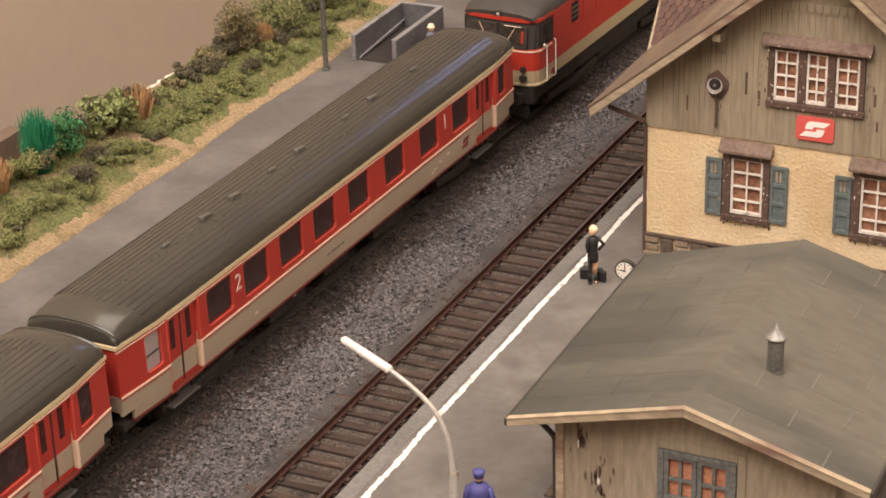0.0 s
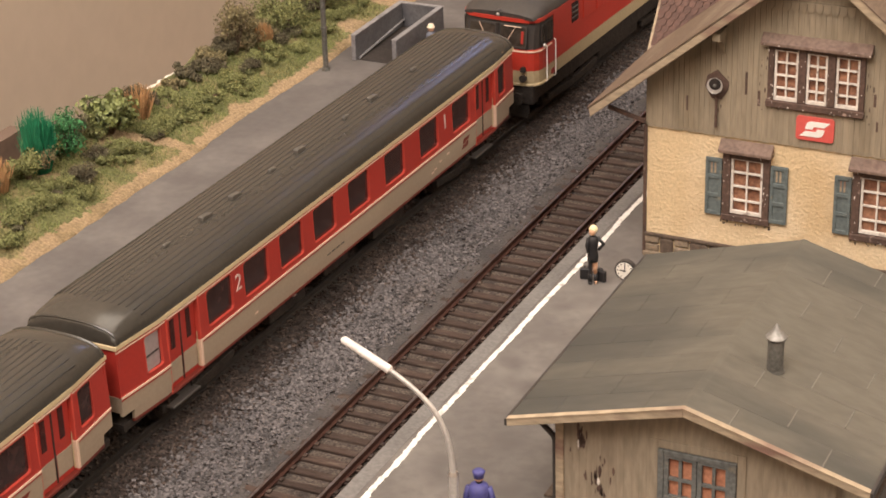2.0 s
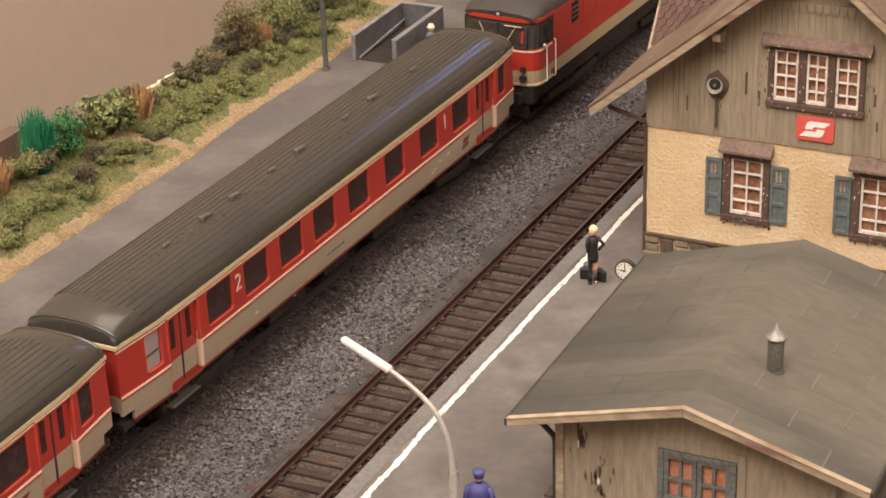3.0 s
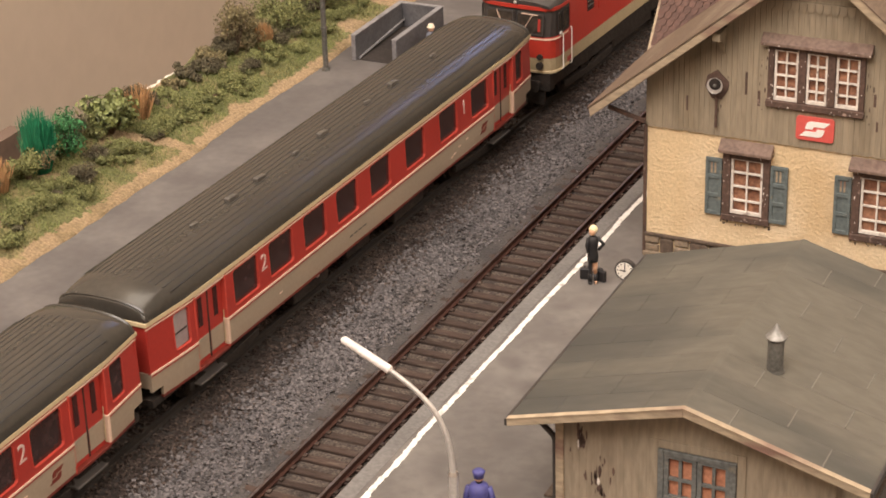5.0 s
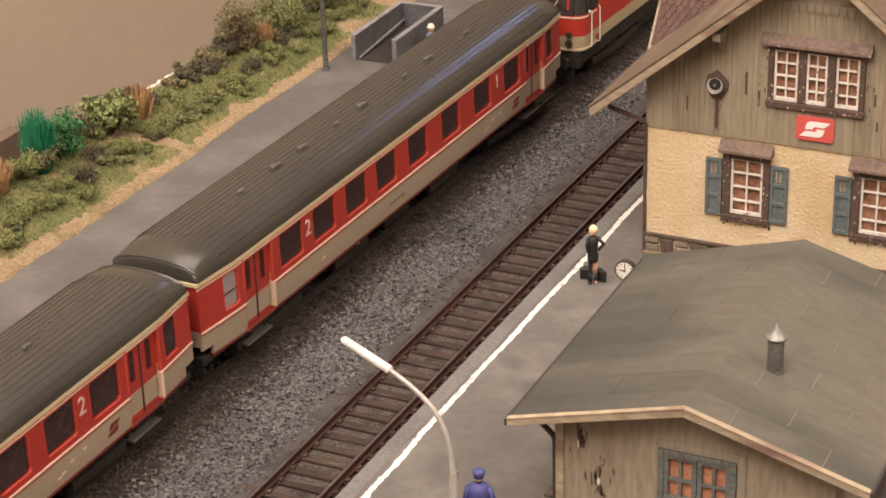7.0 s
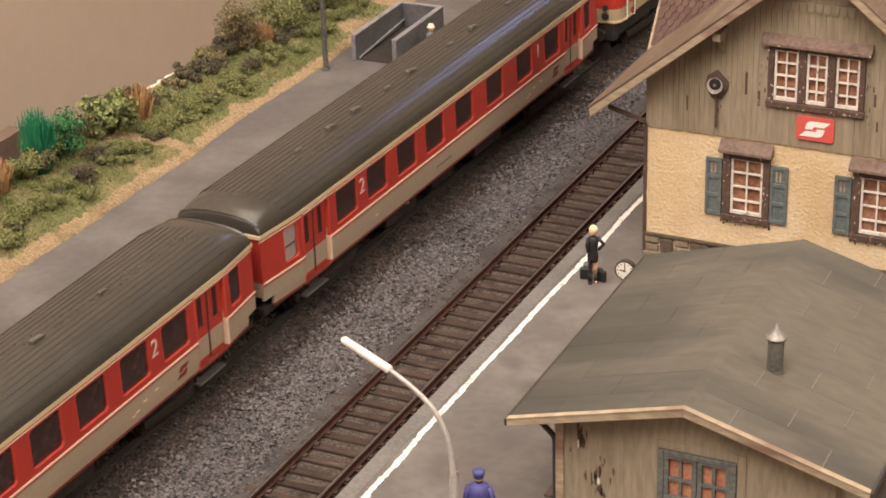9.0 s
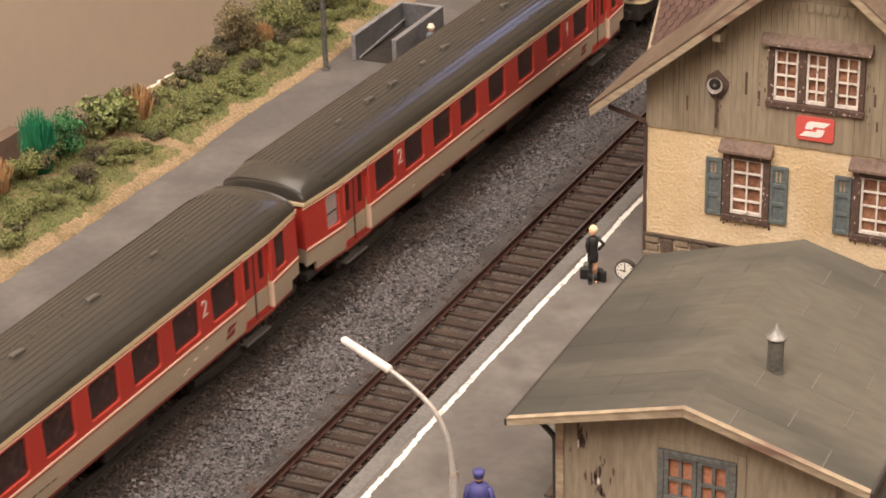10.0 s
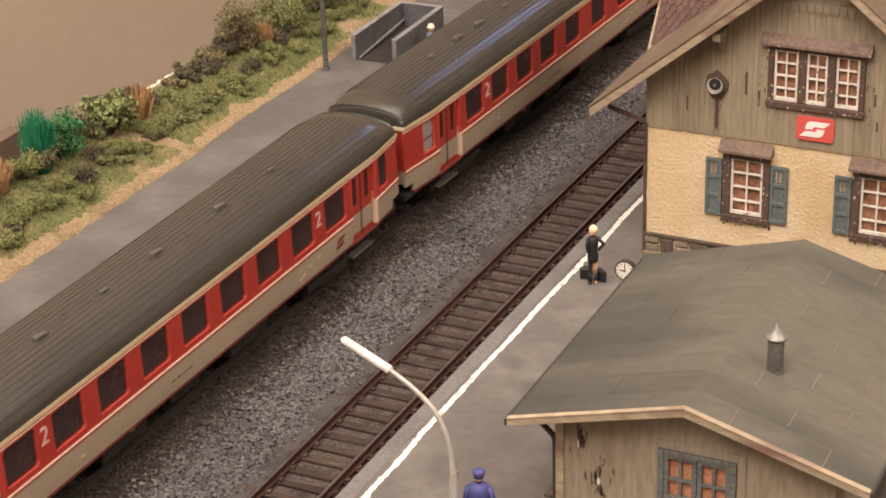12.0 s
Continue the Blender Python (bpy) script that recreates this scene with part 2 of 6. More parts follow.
def part(name, bm, mat, parent=None, label="", at=(0, 0, 0), smooth=False, turn=(0, 0, 0)):
    for v in bm.verts:
        v.co *= MM
    me = bpy.data.meshes.new(name)
    bm.to_mesh(me)
    bm.free()
    me.materials.append(mat)
    if smooth:
        me.shade_smooth()
        me.set_sharp_from_angle(angle=radians(40))
    return place(name, me, parent, at, label, turn)


def box(x0, x1, y0, y1, z0, z1, bevel=0.0, bm=None):
    bm = bm or bmesh.new()
    made = bmesh.ops.create_cube(bm, size=1.0)["verts"]
    for v in made:
        v.co = Vector(((x0 + x1) / 2 + v.co.x * (x1 - x0), (y0 + y1) / 2 + v.co.y * (y1 - y0), (z0 + z1) / 2 + v.co.z * (z1 - z0)))
    if bevel:
        edges = list({e for v in made for e in v.link_edges})
        bmesh.ops.bevel(bm, geom=edges, offset=bevel, segments=1, affect="EDGES")
    return bm


def prism(poly, axis, a, b, bevel=0.0, bm=None):
    """A polygon in two axes, drawn out along the third ('x': poly in y,z; 'y': poly in x,z; 'z': poly in x,y)."""
    bm = bm or bmesh.new()

    def at(p, d):
        return {"x": (d, p[0], p[1]), "y": (p[0], d, p[1]), "z": (p[0], p[1], d)}[axis]
    lo = [bm.verts.new(at(p, a)) for p in poly]
    hi = [bm.verts.new(at(p, b)) for p in poly]
    fs = [bm.faces.new(lo), bm.faces.new(hi)]
    n = len(poly)
    fs += [bm.faces.new((lo[i], lo[(i + 1) % n], hi[(i + 1) % n], hi[i])) for i in range(n)]
    bmesh.ops.recalc_face_normals(bm, faces=fs)
    if bevel:
        bmesh.ops.bevel(bm, geom=list({e for f in fs for e in f.edges}), offset=bevel, segments=1, affect="EDGES")
    return bm


def tube(points, radii, n=10, bm=None, cap=True):
    """A round bar through the points."""
    bm = bm or bmesh.new()
    pts = [Vector(p) for p in points]
    if not isinstance(radii, (list, tuple)):
        radii = [radii] * len(pts)
    rings, ref = [], None
    for i, p in enumerate(pts):
        d = (pts[min(i + 1, len(pts) - 1)] - pts[max(i - 1, 0)]).normalized()
        if ref is None:
            ref = d.orthogonal().normalized()
        ref = (ref - d * ref.dot(d)).normalized()
        s = d.cross(ref)
        rings.append([bm.verts.new(p + (ref * math.cos(2 * math.pi * k / n) + s * math.sin(2 * math.pi * k / n)) * radii[i]) for k in range(n)])
    fs = []
    for a, b in zip(rings, rings[1:]):
        fs += [bm.faces.new((a[k], a[(k + 1) % n], b[(k + 1) % n], b[k])) for k in range(n)]
    if cap:
        fs += [bm.faces.new(rings[0]), bm.faces.new(rings[-1])]
    bmesh.ops.recalc_face_normals(bm, faces=fs)
    return bm


def ball(at, r, squash=(1, 1, 1), n=2, bm=None):
    bm = bm or bmesh.new()
    for v in bmesh.ops.create_icosphere(bm, subdivisions=n, radius=r)["verts"]:
        v.co = Vector(at) + Vector((v.co.x * squash[0], v.co.y * squash[1], v.co.z * squash[2]))
    return bm


def skin_grid(us, vs, at, skip=lambda i, j: False, thick=0.8, bm=None, inward=(-1, 0, 0)):
    """A sheet over the grid us x vs with openings, at(u, v) gives the place; thickness is drawn inward."""
    bm = bm or bmesh.new()
    inn = Vector(inward) * thick
    cells = {(i, j) for i in range(len(us) - 1) for j in range(len(vs) - 1) if not skip(i, j)}
    outer, inner = {}, {}
    for i, j in cells:
        for a, b in ((i, j), (i + 1, j), (i + 1, j + 1), (i, j + 1)):
            if (a, b) not in outer:
                p = Vector(at(us[a], vs[b]))
                outer[a, b], inner[a, b] = bm.verts.new(p), bm.verts.new(p + inn)
    fs = []
    for i, j in cells:
        q = ((i, j), (i + 1, j), (i + 1, j + 1), (i, j + 1))
        fs += [bm.faces.new([outer[k] for k in q]), bm.faces.new([inner[k] for k in reversed(q)])]
        for (a, b), other in (((q[0], q[1]), (i, j - 1)), ((q[1], q[2]), (i + 1, j)), ((q[2], q[3]), (i, j + 1)), ((q[3], q[0]), (i - 1, j))):
            if other not in cells:
                fs.append(bm.faces.new((outer[b], outer[a], inner[a], inner[b])))
    bmesh.ops.recalc_face_normals(bm, faces=fs)
    return bm


def words(text, size, depth, mat, parent, at, turn, name="number"):
    cu = bpy.data.curves.new(name, "FONT")
    cu.body, cu.size, cu.extrude, cu.align_x, cu.align_y = text, size * MM, depth * MM, "CENTER", "CENTER"
    tmp = bpy.data.objects.new(name, cu)
    scene.collection.objects.link(tmp)
    me = bpy.data.meshes.new_from_object(tmp.evaluated_get(bpy.context.evaluated_depsgraph_get()))
    bpy.data.objects.remove(tmp)
    me.materials.clear()
    me.materials.append(mat)
    return place(name, me, parent, at, "white class number", turn)


# ---- setting: room, layout base ----
def slab(name, x0, x1, y0, y1, z0, z1, mat, label, category, bevel=0.0):
    return tagged(part(name, box(x0, x1, y0, y1, z0, z1, bevel), mat), label, category, "", "structure")


slab("floor", -640, 1700, -1900, 2400, -960, -900, M["floor"], "brown floor of the exhibition room", "floor")
slab("ceiling", -640, 1700, -1900, 2400, 1700, 1760, M["ceiling"], "plain white ceiling of the room", "ceiling")
slab("wall_west", -700, -640, -1900, 2400, -960, 1760, M["wall"], "plain beige wall behind the layout", "wall")
slab("wall_east", 1700, 1760, -1900, 2400, -960, 1760, M["wall"], "plain beige wall of the room", "wall")
slab("wall_south", -700, 1760, -1960, -1900, -960, 1760, M["wall"], "plain beige wall of the room", "wall")


def window_wall():
    us, vs = [-700, -635, -205, 1760], [-960, 1230, 1390, 1760]
    bm = skin_grid(us, vs, lambda u, v: (u, 2400, v), lambda i, j: i == 1 and j == 1, 60, None, (0, 1, 0))
    tagged(part("wall_north", bm, M["wall"]), "plain beige end wall with a small window", "wall", "", "structure")


window_wall()
slab("fascia_board", -338, -330, -900, 176, -900, -67, M["board"], "dark brown board behind the layout", "board")
slab("ground", -192, 420, -420, 560, -60, -8, M["underlay"], "dark base of the model landscape", "ground")
slab("table", -170, 400, -400, 540, -900, -60, M["board"], "dark brown table that carries the layout", "table")


# ---- tracks ----
def near_x(y):
    return -0.15 + 0.0118 * y + 1.5e-5 * y * y


def far_x(y):
    return -61.5 + 0.033 * y + 4.5e-5 * y * y


RAIL = [(-1.1, -2.4), (1.1, -2.4), (1.1, -2.0), (0.25, -1.7), (0.25, -0.75), (0.5, -0.55), (0.5, -0.08), (-0.5, -0.08), (-0.5, -0.55), (-0.25, -0.75), (-0.25, -1.7), (-1.1, -2.0)]


def swept(profile, path, y0, y1, step=10.0):
    ys = [y0 + (y1 - y0) * i / round((y1 - y0) / step) for i in range(round((y1 - y0) / step) + 1)]
    n = len(profile)
    verts = [(path(y) + p[0], y, p[1]) for y in ys for p in profile]
    faces = [(i * n + k, i * n + (k + 1) % n, (i + 1) * n + (k + 1) % n, (i + 1) * n + k) for i in range(len(ys) - 1) for k in range(n)]
    faces += [tuple(range(n)), tuple(range((len(ys) - 1) * n, len(ys) * n))]
    return verts, faces


def sleeper_mesh(mat):
    bm = box(-15.2, 15.2, -1.5, 1.5, -4.6, -2.4, 0.2)
    for s in (-1, 1):
        for dx in (-1.75, 1.75):
            box(s * 8.7 + dx - 0.6, s * 8.7 + dx + 0.6, -0.9, 0.9, -2.6, -1.75, 0.12, bm)
        box(s * 8.7 - 2.4, s * 8.7 + 2.4, -1.2, 1.2, -2.6, -2.38, 0, bm)
    for v in bm.verts:
        v.co *= MM
    me = bpy.data.meshes.new("sleeper")
    bm.to_mesh(me)
    bm.free()
    me.materials.append(mat)
    return me


def build_track(path, y0, y1, first, label, rail_mat, head_mat, sleeper_mat):
    tr = thing("railway_track", (0, 0, 0), label, "track", "tracks")
    for s in (-1, 1):
        v, f = swept(RAIL, lambda y: path(y) + s * 8.75, y0, y1)
        rail = place("rail", mesh_from("rail", v, f, rail_mat), tr, label="brown rail")
        v, f = swept([(-0.46, -0.1), (0.46, -0.1), (0.36, 0.0), (-0.36, 0.0)], lambda y: path(y) + s * 8.75, y0, y1)
        place("rail_head", mesh_from("rail_head", v, f, head_mat), rail, label="worn bright running surface")
    me, y = sleeper_mesh(sleeper_mat), first
    while y < y1 - 2:
        place("sleeper", me, tr, (path(y), y, random.uniform(-0.12, 0.08)), turn=(0, 0, -math.degrees(0.0118) + random.uniform(-0.5, 0.5)))
        y += 7.0
    return tr


build_track(near_x, -240, 330, -232.5, "empty track with brown sleepers and rusty rails", M["rust"], M["rail_top"], M["sleeper"])
build_track(far_x, -420, 420, -417.0, "track under the train in dark ballast, painted dark for shade", M["dark_rail"], M["dark_rail"], M["dark_sleeper"])

# ---- ground layers ----
v, f = swept([(-16.5, -8.0), (16.3, -8.0), (16.3, -3.3), (-16.5, -3.3)], near_x, -260, 420)
tagged(place("track_bed", mesh_from("track_bed", v, f, M["bed"])), "fine brown-grey bed between the sleepers", "ballast", "", "structure")


def cess():
    """Grey fill that buries the sleeper ends on the ballast side."""
    verts, faces = [], []
    n = 8
    for i in range(270):
        y = -240 + 2.2 * i
        for k in range(n):
            u = k / (n - 1)
            x = near_x(y) - 18.5 + u * 8.3
            z = -2.35 + 0.22 * noise.noise((x * 0.5, y * 0.25, 1.0)) - 0.5 * max(0.0, u - 0.8) * 5
            verts.append((x, y, z if 0 < k < n - 1 else (-6.0 if k == 0 else -3.2)))
        if i:
            faces += [((i - 1) * n + k, (i - 1) * n + k + 1, i * n + k + 1, i * n + k) for k in range(n - 1)]
    tagged(place("cess", mesh_from("cess", verts, faces, M["cess"], True)), "grey fill over the sleeper ends", "ballast", "", "structure")


cess()


def shoulder_x(y):
    """Ragged edge of the loose ballast beside the near track."""
    return near_x(y) - 15.6 - 1.6 * noise.noise((y * 0.035, 4.0, 0.0)) - 1.3 * noise.noise((y * 0.16, 14.0, 0.0))


def mound_z(x, y):
    """Height of the ballast bed between the tracks and under the train."""
    d = x - far_x(y)
    edge = min(1.0, max(0.0, (shoulder_x(y) - x) / 2.2))
    crown = -2.6 if d < 16 else -2.6 + 0.5 * min(1.0, (d - 16) / 10)
    return crown - 1.6 * (1 - edge) + 0.35 * noise.noise((x * 0.06, y * 0.06, 3.0))


def mound():
    ys = [-420 + 8 * i for i in range(106)]
    us = [i / 24 for i in range(25)]
    verts, faces = [], []
    for y in ys:
        a, b = far_x(y) - 26, near_x(y) - 15.6
        for u in us:
            x = a + (b - a) * u
            verts.append((x, y, mound_z(x, y)))
    n = len(us)
    for i in range(len(ys) - 1):
        faces += [(i * n + k, i * n + k + 1, (i + 1) * n + k + 1, (i + 1) * n + k) for k in range(n - 1)]
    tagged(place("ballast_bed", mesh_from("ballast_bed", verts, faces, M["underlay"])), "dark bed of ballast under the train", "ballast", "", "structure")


mound()


def chippings(name, label, mat, count, seed, spot, size):
    """Loose chippings, each a crooked little block, joined; spot gives a place on the bed or None."""
    rng = np.random.default_rng(seed)
    verts, faces, base = [], [], 0
    unit = np.array([(1, 0, 0), (-1, 0, 0), (0, 1, 0), (0, -1, 0), (0, 0, 1), (0, 0, -1), (0.7, 0.7, 0.6), (-0.7, -0.7, 0.6)], float)
    tris = [(0, 2, 6), (2, 4, 6), (4, 0, 6), (1, 3, 7), (3, 4, 7), (4, 1, 7), (2, 1, 4), (3, 0, 4), (2, 0, 5), (1, 2, 5), (3, 1, 5), (0, 3, 5)]
    for _ in range(count):
        y = rng.uniform(-230, 330)
        x = spot(y, rng)
        if x is None:
            continue
        r = rng.uniform(*size) * (1.0 if rng.random() < 0.9 else 1.3)
        z = max(mound_z(x, y), -2.4 if x > shoulder_x(y) else -9.0) + rng.uniform(-0.15, 0.95) * r
        q = unit * r * rng.uniform(0.6, 1.2, (8, 3))
        a, b, c = rng.uniform(0, 6.28, 3)
        ca, sa, cb, sb = math.cos(a), math.sin(a), math.cos(b), math.sin(b)
        q = q @ np.array([(ca, -sa, 0), (sa, ca, 0), (0, 0, 1)]) @ np.array([(1, 0, 0), (0, cb, -sb), (0, sb, cb)])
        q[:, 2] *= 0.85
        verts += (q + (x, y, z)).tolist()
        faces += [(t[0] + base, t[1] + base, t[2] + base) for t in tris]
        base += 8
    tagged(place(name, mesh_from(name, verts, faces, mat)), label, "ballast", "", "stuff")


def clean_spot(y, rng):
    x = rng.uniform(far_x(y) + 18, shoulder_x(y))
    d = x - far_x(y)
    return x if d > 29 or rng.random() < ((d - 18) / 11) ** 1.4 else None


# Band along the train for soot and its painted shade.
def sooty_shaded_spot(y, rng):
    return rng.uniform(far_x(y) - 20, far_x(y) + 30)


def strewn_spot(y, rng):
    x = shoulder_x(y) + rng.exponential(1.2)
    return x if x < near_x(y) - 10.5 and noise.noise((y * 0.06, 31.0, 0.0)) > -0.15 else None


chippings("ballast_stones", "grey crushed stone ballast between the tracks", M["stone"], 43000, 5, clean_spot, (0.42, 0.86))
chippings("sooty_ballast", "dark brown sooty ballast under and beside the train, shade painted in", M["soot_shade_stone"], 26000, 6, sooty_shaded_spot, (0.38, 0.75))
chippings("strewn_chippings", "loose chippings strewn over the sleeper ends", M["stone"], 700, 7, strewn_spot, (0.3, 0.7))


def near_platform():
    """One sheet of asphalt from the track's edge to the layout's edge; its body is solid."""
    bm = bmesh.new()
    ys = [-260 + 10 * i for i in range(82)]
    prof = []
    for y in ys:
        e = near_x(y) + 15.9
        prof.append([(e + 0.1, y, -8), (e, y, 3.8), (e + 0.25, y, 4.0), (e + 12, y, 4.05), (420, y, 4.05), (420, y, -8)])
    vs = [[bm.verts.new(p) for p in row] for row in prof]
    fs = [bm.faces.new((a[k], a[k + 1], b[k + 1], b[k])) for a, b in zip(vs, vs[1:]) for k in range(5)]
    bmesh.ops.recalc_face_normals(bm, faces=fs)
    tagged(part("platform_near", bm, M["asphalt"]), "worn grey asphalt platform beside the station", "platform", "", "structure")
    # lighter worn margin along the edge
    v, f = swept([(16.3, 4.0), (21.0, 4.0), (21.0, 4.12), (16.3, 4.12)], near_x, -250, 420)
    tagged(place("platform_edge", mesh_from("platform_edge", v, f, M["edge_stone"])), "pale worn margin of the platform", "platform", "", "structure")


near_platform()


def white_line():
    """Hand-painted line with ragged edges."""
    verts, faces = [], []
    for i in range(1400):
        y = -230 + i * 0.45
        w = 0.86 + 0.22 * noise.noise((y * 0.35, 0.5, 0))
        c = near_x(y) + 22.9 + 0.45 * noise.noise((y * 0.05, 7.5, 0)) + 0.18 * noise.noise((y * 0.7, 9.5, 0)) - 0.002 * y + 0.02 * max(0.0, -120 - y)
        verts += [(c - w + 0.42 * noise.noise((y * 1.3, 21.5, 0)), y, 4.17), (c + w + 0.42 * noise.noise((y * 1.3, 33.5, 0)), y, 4.17)]
        if i:
            faces.append((2 * i - 2, 2 * i - 1, 2 * i + 1, 2 * i))
    tagged(place("white_line", mesh_from("white_line", verts, faces, M["white_line"])), "ragged white safety line painted on the platform", "line", "", "structure")


white_line()


def bank_edge(y):
    return -145.3 + 0.015 * y + 2.2 * noise.noise((y * 0.02, 1.0, 0.0)) + 0.8 * noise.noise((y * 0.12, 3.0, 0.0))


def far_platform():
    bm = bmesh.new()
    ys = [-420 + 10 * i for i in range(98)]
    vs = []
    for y in ys:
        e = far_x(y) - 24
        vs.append([bm.verts.new(p) for p in ((e, y, -8), (e, y, 3.8), (e - 0.3, y, 4.0), (-120, y, 4.0), (-165, y, 4.0), (-165, y, -8))])
    fs = []
    for a, b, y in zip(vs, vs[1:], ys):
        for k in range(5):
            fs.append(bm.faces.new((a[k], a[k + 1], b[k + 1], b[k])))
    bmesh.ops.recalc_face_normals(bm, faces=fs)
    tagged(part("platform_far", bm, M["far_asphalt"]), "plain grey asphalt platform beyond the train", "platform", "", "structure")


far_platform()


def bank_z(x, y):
    u = (bank_edge(y) - x)
    rise = 11.5 - 6.0 * min(1.0, max(0.0, (y + 20) / 90))
    z = 4.1 + rise * min(1.0, max(0.0, u / 36.0)) ** 0.8
    return z + (0.9 * noise.noise((x * 0.07, y * 0.07, 2)) + 0.5 * noise.noise((x * 0.22, y * 0.22, 5))) * min(1.0, u / 8.0)


def bank():
    ys = [-150 + 1.0 * i for i in range(500)]
    us = [i / 64 for i in range(65)]
    verts, faces = [], []
    for y in ys:
        a, b = bank_edge(y), -189 + 3.5 * noise.noise((y * 0.03, 8.0, 0))
        for u in us:
            x = a + (b - a) * u
            verts.append((x, y, bank_z(x, y) if u > 0 else 3.7))
        verts.append((b - 2.5, y, -8))
    n = len(us) + 1
    for i in range(len(ys) - 1):
        faces += [(i * n + k, i * n + k + 1, (i + 1) * n + k + 1, (i + 1) * n + k) for k in range(n - 1)]
    me = mesh_from("embankment", verts, faces, M["straw"], True)
    me.materials.append(M["grass"])
    for p in me.polygons:
        c = p.center / MM
        w = bank_edge(c.y) - c.x
        if w > 5.0 + 2.6 * noise.noise((c.x * 0.08, c.y * 0.08, 1.0)) + 2.2 * noise.noise((c.x * 0.4, c.y * 0.4, 6.0)) and noise.noise((c.x * 0.05, c.y * 0.05, 11.0)) > -0.27:
            p.material_index = 1
    tagged(place("embankment", me), "grassy embankment with a dry straw verge", "embankment", "", "structure")


bank()


def blades(name, label, mat, count, seed, pick, h, w, lean=0.6, y_span=(-110, 330)):
    """Short blades of turf on the bank, joined."""
    rng = np.random.default_rng(seed)
    verts, faces = [], []
    for _ in range(count):
        y = rng.uniform(*y_span)
        u = rng.uniform(0.0, 40.0)
        x = bank_edge(y) - u
        if not pick(x, y, u, rng):
            continue
        z = bank_z(x, y) - 0.2
        a, hh, l = rng.uniform(0, 6.28), rng.uniform(*h), rng.uniform(0, lean)
        dx, dy = math.cos(a), math.sin(a)
        b = len(verts)
        lx, ly = -dy * l * hh, dx * l * hh
        verts += [(x - dx * w, y - dy * w, z), (x + dx * w, y + dy * w, z), (x + lx, y + ly, z + hh)]
        faces.append((b, b + 1, b + 2))
    tagged(place(name, mesh_from(name, verts, faces, mat)), label, "grass", "", "stuff")


def patch(x, y):
    return noise.noise((x * 0.05, y * 0.05, 11.0))


blades("grass", "olive green turf on the embankment", M["blade"], 52000, 11, lambda x, y, u, r: u > 5 and patch(x, y) > -0.30 + (0.5 if u < 9 else 0) * r.random(), (0.7, 1.9), 0.16, 1.0)
blades("dry_grass", "short pale straw along the verge", M["blade_straw"], 40000, 12, lambda x, y, u, r: u < 6 * r.random() + 1.0 or patch(x, y) < -0.25, (0.35, 0.9), 0.14, 1.3)


# ---- plants ----
def leaves_mesh(name, blobs, count, size, mat, seed, squash=0.8):
    """A crown of many small folded leaves round a set of clumps."""
    rng = np.random.default_rng(seed)
    verts, faces = [], []
    weights = np.array([b[3] ** 2 for b in blobs])
    for k in rng.choice(len(blobs), count, p=weights / weights.sum()):
        cx, cy, cz, r = blobs[k]
        d = rng.normal(size=3)
        d /= np.linalg.norm(d)
        rr = r * rng.uniform(0.55, 1.08)
        p = np.array((cx, cy, cz)) + d * rr * np.array((1, 1, squash))
        s = size * rng.uniform(0.6, 1.4)
        t = rng.normal(size=3)
        t -= d * (t @ d) * 0.7
        t /= np.linalg.norm(t)
        w = np.cross(t, d + 0.3 * rng.normal(size=3))
        w /= max(np.linalg.norm(w), 1e-6)
        b = len(verts)
        verts += [tuple(p - t * s), tuple(p + w * s * 0.6 + d * s * 0.25), tuple(p + t * s), tuple(p - w * s * 0.6 + d * s * 0.25)]
        faces += [(b, b + 1, b + 2), (b, b + 2, b + 3)]
    return mesh_from(name, verts, faces, mat)


def shrub(x, y, w, h, mat, label, seed, leaf=0.9, count=900, clumps=9, bare=0.15, name="bush"):
    rng = random.Random(seed)
    z = bank_z(x, y)
    ob = thing(name, (x, y, z - 0.6), label, "bush", "bushes on the embankment")
    blobs = []
    for _ in range(clumps):
        a, d = rng.uniform(0, 6.28), rng.uniform(0.1, 0.75) * w
        hz = h * rng.uniform(0.3 + bare, 0.82)
        blobs.append((math.cos(a) * d, math.sin(a) * d, hz, rng.uniform(0.28, 0.5) * min(w, h)))
    place("leaves", leaves_mesh("leaves", blobs, count, leaf, mat, seed), ob)
    bm = bmesh.new()
    for b in blobs:
        mid = (b[0] * 0.35 + rng.uniform(-0.5, 0.5), b[1] * 0.35, b[2] * 0.5)
        tube([(0, 0, 0), mid, (b[0], b[1], b[2])], [0.5, 0.35, 0.12], 5, bm)
    part("stem", bm, M["twig"], ob, "thin brown stems")
    return ob


